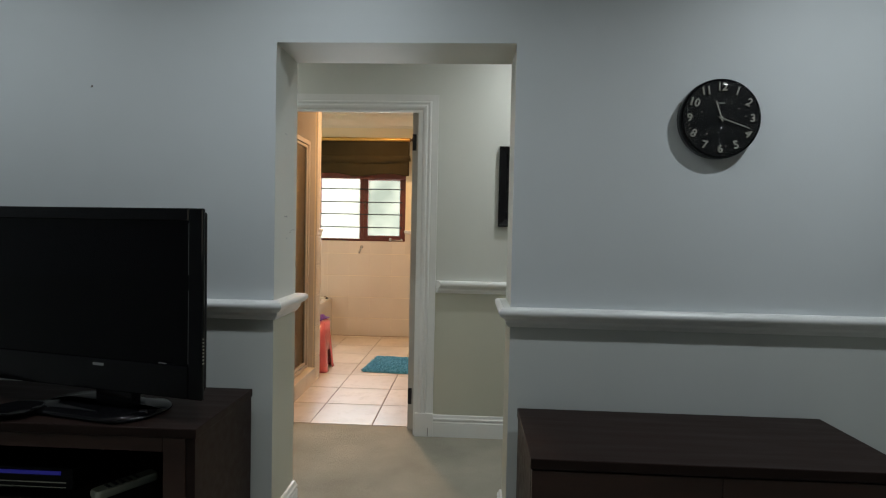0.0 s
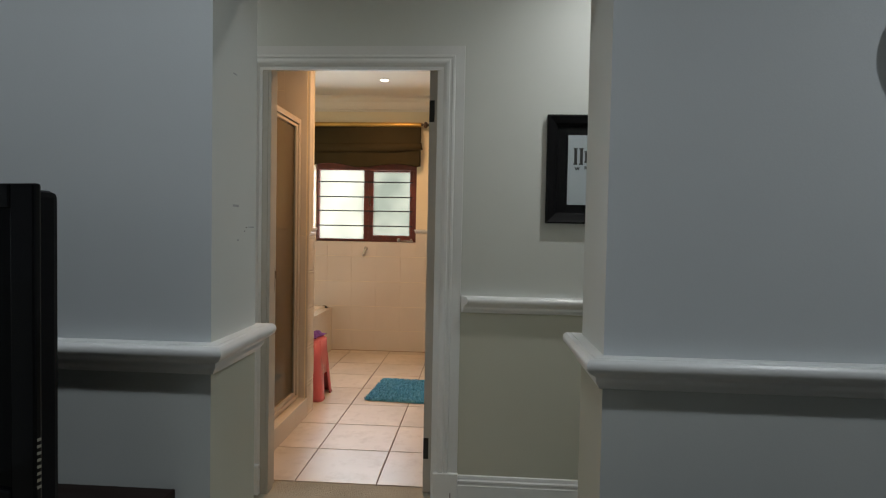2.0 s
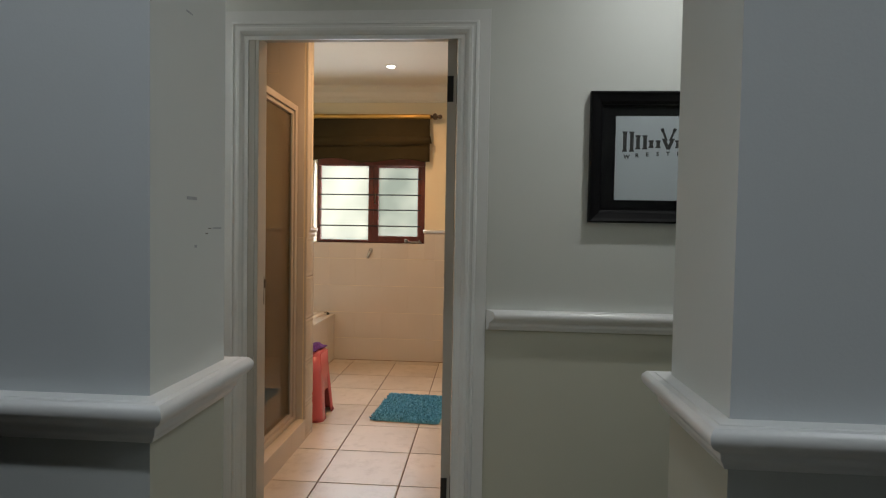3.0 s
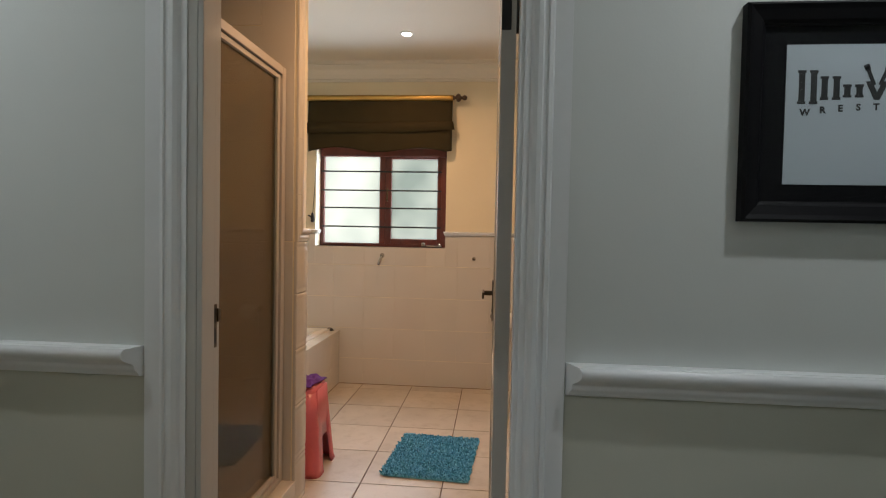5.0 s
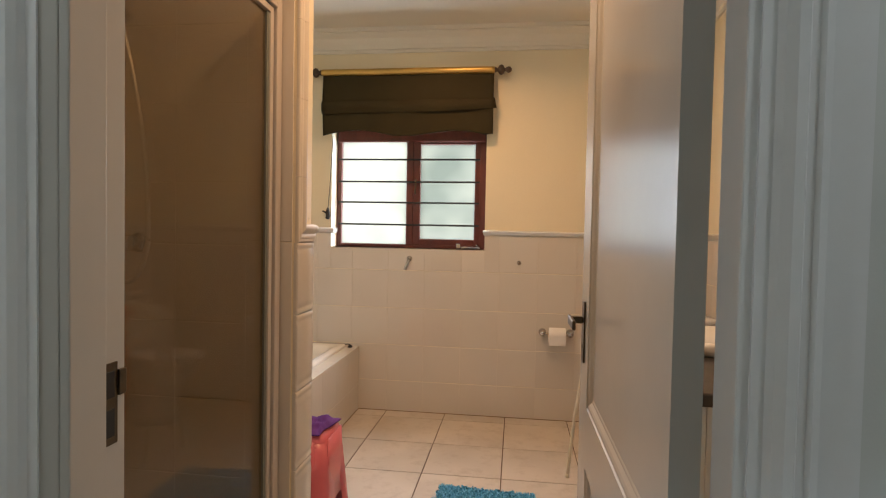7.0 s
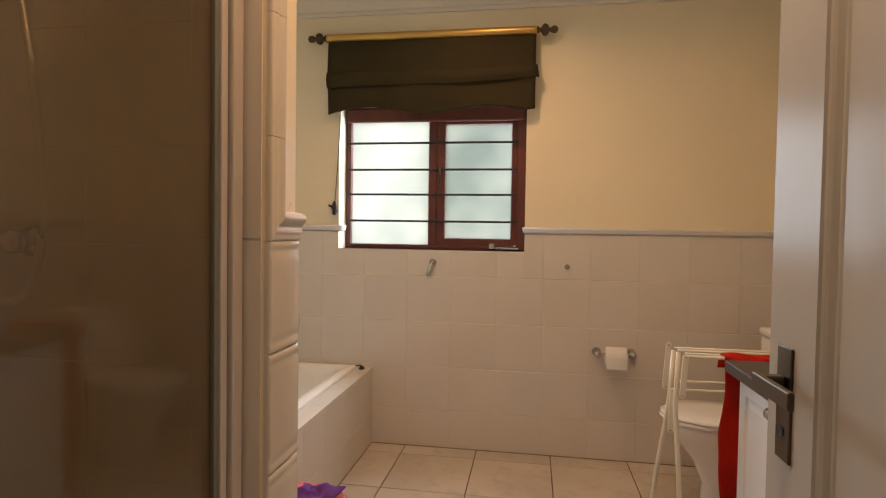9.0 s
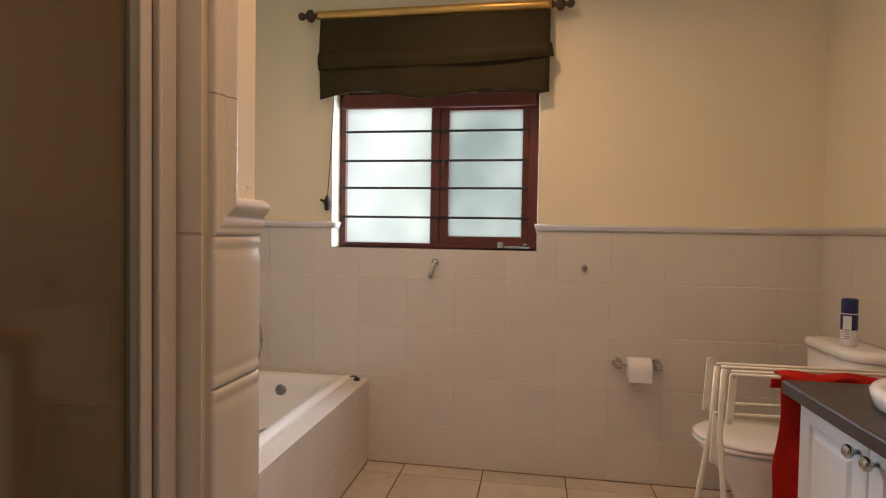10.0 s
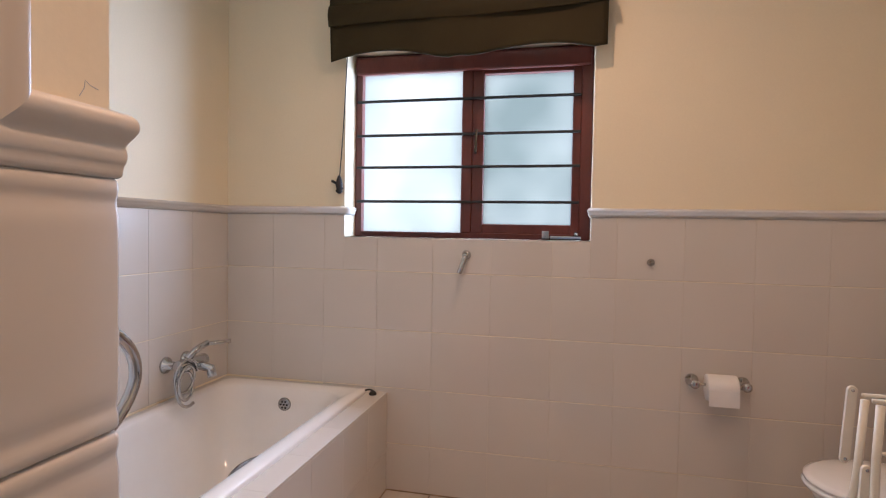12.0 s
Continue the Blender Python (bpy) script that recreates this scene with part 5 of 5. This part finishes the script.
for k in range(7):
    # slab-ended twin stems, shrinking towards a wedge in the middle
    x, d = PC - 3.5 * WD + WD * k, abs(k - 3) / 3
    lo, hi = 1.568 - 0.016 * d * d, 1.600 + 0.024 * d * d - 0.010 * (d < 0.5)
    if k == 3:
        wedge = bmesh.new()
        for side in (-1, 1):
            vs = [wedge.verts.new((PC + side * u, PY - 0.0002, z)) for u, z in ((0.0, 1.560), (0.006, 1.560), (0.024, 1.600), (0.011, 1.600), (0.0, 1.577))]
            wedge.faces.new(vs)
        part("emblem_block", wedge, INK, sheet_ob)
        continue
    rows = [(x + 0.004, x + 0.017, PY, PY + 0.0003, lo, hi), (x + 0.029, x + 0.042, PY, PY + 0.0003, lo, hi)]
    rows += [(x + e, x + e + 0.018, PY - 0.0001, PY + 0.0002, z, z + 0.006) for e in (0.001, 0.026) for z in (lo - 0.001, hi - 0.005)]
    part("emblem_block", boxes(rows), INK, sheet_ob)
for side in (-1, 1):
    part("emblem_stroke", turned(boxes([(-0.004, 0.004, 0, 0.0003, 0.0, 0.042), (-0.006, 0.006, 0, 0.0003, 0.036, 0.048)]), pose(PC + side * 0.006, PY - 0.0004, 1.592, 0, side * 22, 0)), INK, sheet_ob)
for k, ch in enumerate("WRESTLING"):
    part("letter", turned(lettering(ch, 0.020, 0.0002, 0.04), pose(PC - 0.148 + 0.037 * k, PY, 1.544 - 0.012 * ((k - 4) / 4) ** 2, 90, 0, 0)), INK, sheet_ob)
gl = part("glazing", boxes([(PX0 + 0.046, PX1 - 0.046, HW0 - 0.0115, HW0 - 0.0100, PZ0 + 0.046, PZ1 - 0.046)]), PICTURE_GLASS, picture, "clear picture glass")
gl.visible_shadow = False

bottle = thing("soap_bottle", (0.33, 4.90, VZ), "white pump soap bottle standing on the worktop", "bottle")
part("body", lathe([(0.030, 0.0005), (0.034, 0.006), (0.034, 0.10), (0.028, 0.125), (0.012, 0.135), (0.011, 0.15)], (0.33, 4.90, VZ), 20), PORCELAIN, bottle, smooth=True)
part("pump", lathe([(0.012, 0.1505), (0.012, 0.165), (0.005, 0.168), (0.005, 0.19), (0.014, 0.192), (0.014, 0.2)], (0.33, 4.90, VZ), 14), CAN_WHITE, bottle, smooth=True)

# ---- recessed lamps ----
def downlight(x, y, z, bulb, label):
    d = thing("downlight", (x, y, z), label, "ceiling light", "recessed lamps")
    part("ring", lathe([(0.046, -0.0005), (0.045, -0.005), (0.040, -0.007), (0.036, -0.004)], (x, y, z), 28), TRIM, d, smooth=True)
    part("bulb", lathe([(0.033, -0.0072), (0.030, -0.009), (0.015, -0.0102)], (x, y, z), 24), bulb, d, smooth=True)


# fittings for every lamp above, the unseen and added ones too
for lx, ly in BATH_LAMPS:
    downlight(lx, ly, CEIL_BATH, BULB_WARM, "small round recessed spotlight glowing warm, one seen, two added")
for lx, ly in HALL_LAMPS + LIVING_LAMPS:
    downlight(lx, ly, CEIL_HALL, BULB_COOL, "small round recessed spotlight in the unseen ceiling")

# ---- stained joint along the foot of the tiled walls ----
structure("sealant", boxes([(-1.549, BX1 - 0.001, BY1 - 0.0045, BY1 + 0.001, -0.003, 0.0042)]), SEALANT, "brown stained joint at the foot of the tiles", "trim")
structure("sealant", boxes([(-1.5525, -1.5475, SY1 + 0.001, BY1 - 0.006, -0.003, 0.0040)]), SEALANT, "brown stained joint at the foot of the bath", "trim")

# ---- marks on the walls ----
def smear(x0, x1, y0, y1, z0, z1, m):
    tagged(mesh_object("wall_mark", boxes([(x0, x1, y0, y1, z0, z1)]), m), "faint rubbed mark on the painted wall", "wall mark", kind="structure")


RXM = OPX0
for y, z, w, hh, m in ((2.612, 1.640, 0.022, 0.003, SCUFF), (2.622, 1.302, 0.036, 0.006, SCUFF), (2.690, 1.246, 0.010, 0.002, SCUFF_DARK), (2.678, 1.236, 0.009, 0.002, SCUFF_DARK), (2.722, 1.247, 0.036, 0.003, SCUFF), (2.636, 1.212, 0.008, 0.005, SCUFF)):
    smear(RXM - 0.001, RXM + 0.0006, y - w / 2, y + w / 2, z - hh / 2, z + hh / 2, m)
crack = [(SX - 0.012, 4.926, 1.264), (SX - 0.012, 4.931, 1.272), (SX - 0.012, 4.932, 1.279), (SX - 0.012, 4.937, 1.276), (SX - 0.012, 4.946, 1.274)]
tagged(mesh_object("wall_mark", tube(crack, 0.0004, 5), SCUFF), "hairline crack in the plaster above the dado", "wall mark", kind="structure")
smear(-1.442, -1.434, LW0 - 0.0012, LW0 + 0.001, 1.793, 1.801, SCUFF_DARK)
smear(HW0 * 0 - 0.172, HW0 * 0 - 0.168, HW0 - 0.0275, HW0 - 0.0255, 0.005, 0.055, SCUFF_DARK)

# ---- tiles, piece by piece ----
TILE_MESH = {}
tile_rng = random.Random(11)


def tile_mesh(name, w, h, t, edge, mat, drop):
    key = (name, round(w, 4), round(h, 4), t)
    if key not in TILE_MESH:
        v = [(sx_ * w / 2, sy_ * h / 2, -0.004) for sx_, sy_ in ((-1, -1), (1, -1), (1, 1), (-1, 1))]
        v += [(sx_ * w / 2, sy_ * h / 2, t - edge * drop) for sx_, sy_ in ((-1, -1), (1, -1), (1, 1), (-1, 1))]
        ex = edge * (0.3 if mat is WALL_TILE else 1.0)      # wall tiles butt closely side by side
        v += [(sx_ * (w / 2 - ex * 0.35), sy_ * (h / 2 - edge * 0.35), t - edge * drop * 0.28) for sx_, sy_ in ((-1, -1), (1, -1), (1, 1), (-1, 1))]
        v += [(sx_ * (w / 2 - ex), sy_ * (h / 2 - edge), t) for sx_, sy_ in ((-1, -1), (1, -1), (1, 1), (-1, 1))]
        f = [(12, 13, 14, 15)]
        for b in (0, 4, 8):
            f += [(b + i, b + (i + 1) % 4, b + 4 + (i + 1) % 4, b + 4 + i) for i in range(4)]
        me = bpy.data.meshes.new(name)
        me.from_pydata(v, [], f)
        me.materials.append(mat)
        TILE_MESH[key] = me
    return TILE_MESH[key]


def tiles(parent, us, vs, place, normal, up, t=T, gap=0.0024, edge=0.0028, mat=None, name="tile", skip=None, wobble=0.0010, drop=0.45):
    """Lays a grid of tiles: place(u, v) is a point of the backing plane."""
    n, y = Vector(normal), Vector(up)
    x = y.cross(n)
    o = ORIGIN.get(parent, Vector())
    for u0, u1 in zip(us, us[1:]):
        for v0, v1 in zip(vs, vs[1:]):
            a, b = sorted((u0, u1))
            if skip and skip(a, b, v0, v1):
                continue
            w, h_ = round(b - a - (gap if gap > 0.0035 else gap * 0.2), 4), round(v1 - v0 - gap, 4)
            if w < 0.008 or h_ < 0.008:
                continue
            ob = new(name, tile_mesh(name, w, h_, t, min(edge, w / 4, h_ / 4), mat, drop))
            c = Vector(place((a + b) / 2, (v0 + v1) / 2)) - o
            m = Matrix((x, y, n)).transposed().to_4x4()
            m.translation = c
            tilt = pose(0, 0, tile_rng.uniform(-0.0003, 0.0002), math.degrees(tile_rng.uniform(-wobble, wobble)), math.degrees(tile_rng.uniform(-wobble, wobble)), 0)
            ob.parent = parent
            ob.matrix_basis = m @ tilt


ROWS_Z = [-0.004, 0.210, 0.457, 0.712, 0.971, 1.219]
XS = [BX0] + [-0.093 + 0.2525 * k for k in range(-8, 3)] + [BX1]
UPZ = (0, 0, 1)
# window wall
north = lambda u, v: (u, BY1 + T, v)
tiles(wall_north, XS, ROWS_Z[:-1], north, (0, -1, 0), UPZ, mat=WALL_TILE, skip=lambda a, b, v0, v1: b < -1.62 and v1 < 0.46)
XT = sorted(set(XS + [WX0, WX1]))
tiles(wall_north, XT, ROWS_Z[-2:], north, (0, -1, 0), UPZ, mat=WALL_TILE, skip=lambda a, b, v0, v1: a >= WX0 - 0.001 and b <= WX1 + 0.001)
tiles(wall_north, [u for u in XT if WX0 - 0.001 <= u <= WX1 + 0.001], [0.971, 1.117], north, (0, -1, 0), UPZ, mat=WALL_TILE)
# beside the bath, and behind the toilet
YS = [BY1 - 0.2525 * k for k in range(8)] + [SY1]
tiles(wall_bath_west, YS, ROWS_Z[2:], lambda u, v: (BX0 - T, u, v), (1, 0, 0), UPZ, mat=WALL_TILE)
YE = [BY1 - 0.2525 * k for k in range(12)]
tiles(wall_bath_east, YE, ROWS_Z, lambda u, v: (BX1 + T, u, v), (-1, 0, 0), UPZ, mat=WALL_TILE)
# stub wall: rounded end tiles, trim above the dado, shower side and bath side
LIP = [(0.0, 0.0072), (0.002, 0.0098), (0.005, 0.0113), (0.010, 0.0118), (0.015, 0.0110), (0.019, 0.0097), (0.024, 0.0096), (0.031, 0.0110), (0.038, 0.0120), (0.046, 0.0122)]
for z0, z1 in zip([-0.004, 0.210, 0.457, 0.712, 0.962], [0.210, 0.457, 0.712, 0.962, 1.196]):
    face = [(z0 + 0.0005 + h, o) for h, o in LIP] + [(z1 - 0.0005 - h, o) for h, o in LIP[::-1]]
    rings = []
    for y, cut in ((SY0 + 0.001, 0.003), (SY0 + 0.004, 0.0), (SY1 - 0.006, 0.0), (SY1 - 0.002, 0.0015), (SY1 - 0.0005, 0.005)):
        rings.append([Vector((SX - 0.012 + max(o - cut, 0.001), y, z)) for z, o in face] + [Vector((SX - 0.016, y, face[-1][0])), Vector((SX - 0.016, y, face[0][0]))])
    end = part("end_tile", loft(rings), WALL_TILE, stub, smooth=True)
    end.data.set_sharp_from_angle(angle=radians(50))
for z0, z1 in zip([0, 1.407, 1.655, 1.903, 2.151, 2.400], [1.407, 1.655, 1.903, 2.151, 2.400, 2.575]):
    low = nose_ring("upright", z0 + 0.0006) if z0 else nose_ring("mitre")
    bead = part("trim_tile", loft([low, nose_ring("upright", z1 - 0.0006)]), TILE_TRIM, stub, smooth=True)
    bead.data.set_sharp_from_angle(angle=radians(48))
XSH = [BX0, -2.10, -1.85, -1.60, -1.3545, SX - 0.022]
tiles(stub, XSH[-2:], [0.05, 1.197, 2.560], lambda u, v: (u, SY0 + T, v), (0, -1, 0), UPZ, mat=WALL_TILE)
tiles(stub, XSH[:-1], [0.05, 0.168, 0.422, 0.676, 0.930, 1.184, 1.386, 1.640, 1.894, 2.148, 2.402, 2.560], lambda u, v: (u, SY0 + T, v), (0, -1, 0), UPZ, mat=WALL_TILE)
tiles(stub, XSH, ROWS_Z[2:], lambda u, v: (u, SY1 - T, v), (0, 1, 0), UPZ, mat=WALL_TILE)
# shower step
YC = [HW1 + 0.014, 4.08, 4.33, 4.58, 4.820]
tiles(curb, YC, [-0.004, 0.122], lambda u, v: (SX - T, u, v), (1, 0, 0), UPZ, mat=WALL_TILE)
tiles(curb, YC, [-1.345, SX + 0.001], lambda u, v: (v, u, 0.118), (0, 0, 1), (1, 0, 0), mat=WALL_TILE)
# bath panel and ledge
YB = [BY1, 6.62, 6.37, 6.12, 5.87, 5.62, 5.37, 5.12, SY1]
tiles(apron, YB, [-0.004, 0.175, 0.428], lambda u, v: (-1.552 - T, u, v), (1, 0, 0), UPZ, mat=WALL_TILE)
tiles(apron, YB, [-1.640, -1.5505], lambda u, v: (v, u, 0.430 - T + 0.004), (0, 0, 1), (1, 0, 0), t=0.005, mat=WALL_TILE)
# floor
XF = [-2.165 + 0.4065 * k for k in range(1, 7)] + [BX1]
YF = [3.866] + [6.314 - 0.4065 * k for k in range(5, -1, -1)] + [6.735, BY1]


def covered(a, b, v0, v1):
    return (b < -1.30 and v0 > 4.9) or (b < -1.30 and v1 < 5.2)


tiles(floor_bath, XF, YF, lambda u, v: (u, v, -0.005), (0, 0, 1), (0, 1, 0), t=0.005, gap=0.006, edge=0.003, mat=FLOOR_TILE, skip=covered, wobble=0.0008)
tiles(floor_bath, [-1.7585, -1.3525], YF[3:], lambda u, v: (u, v, -0.005), (0, 0, 1), (0, 1, 0), t=0.005, gap=0.006, edge=0.003, mat=FLOOR_TILE, wobble=0.0008)
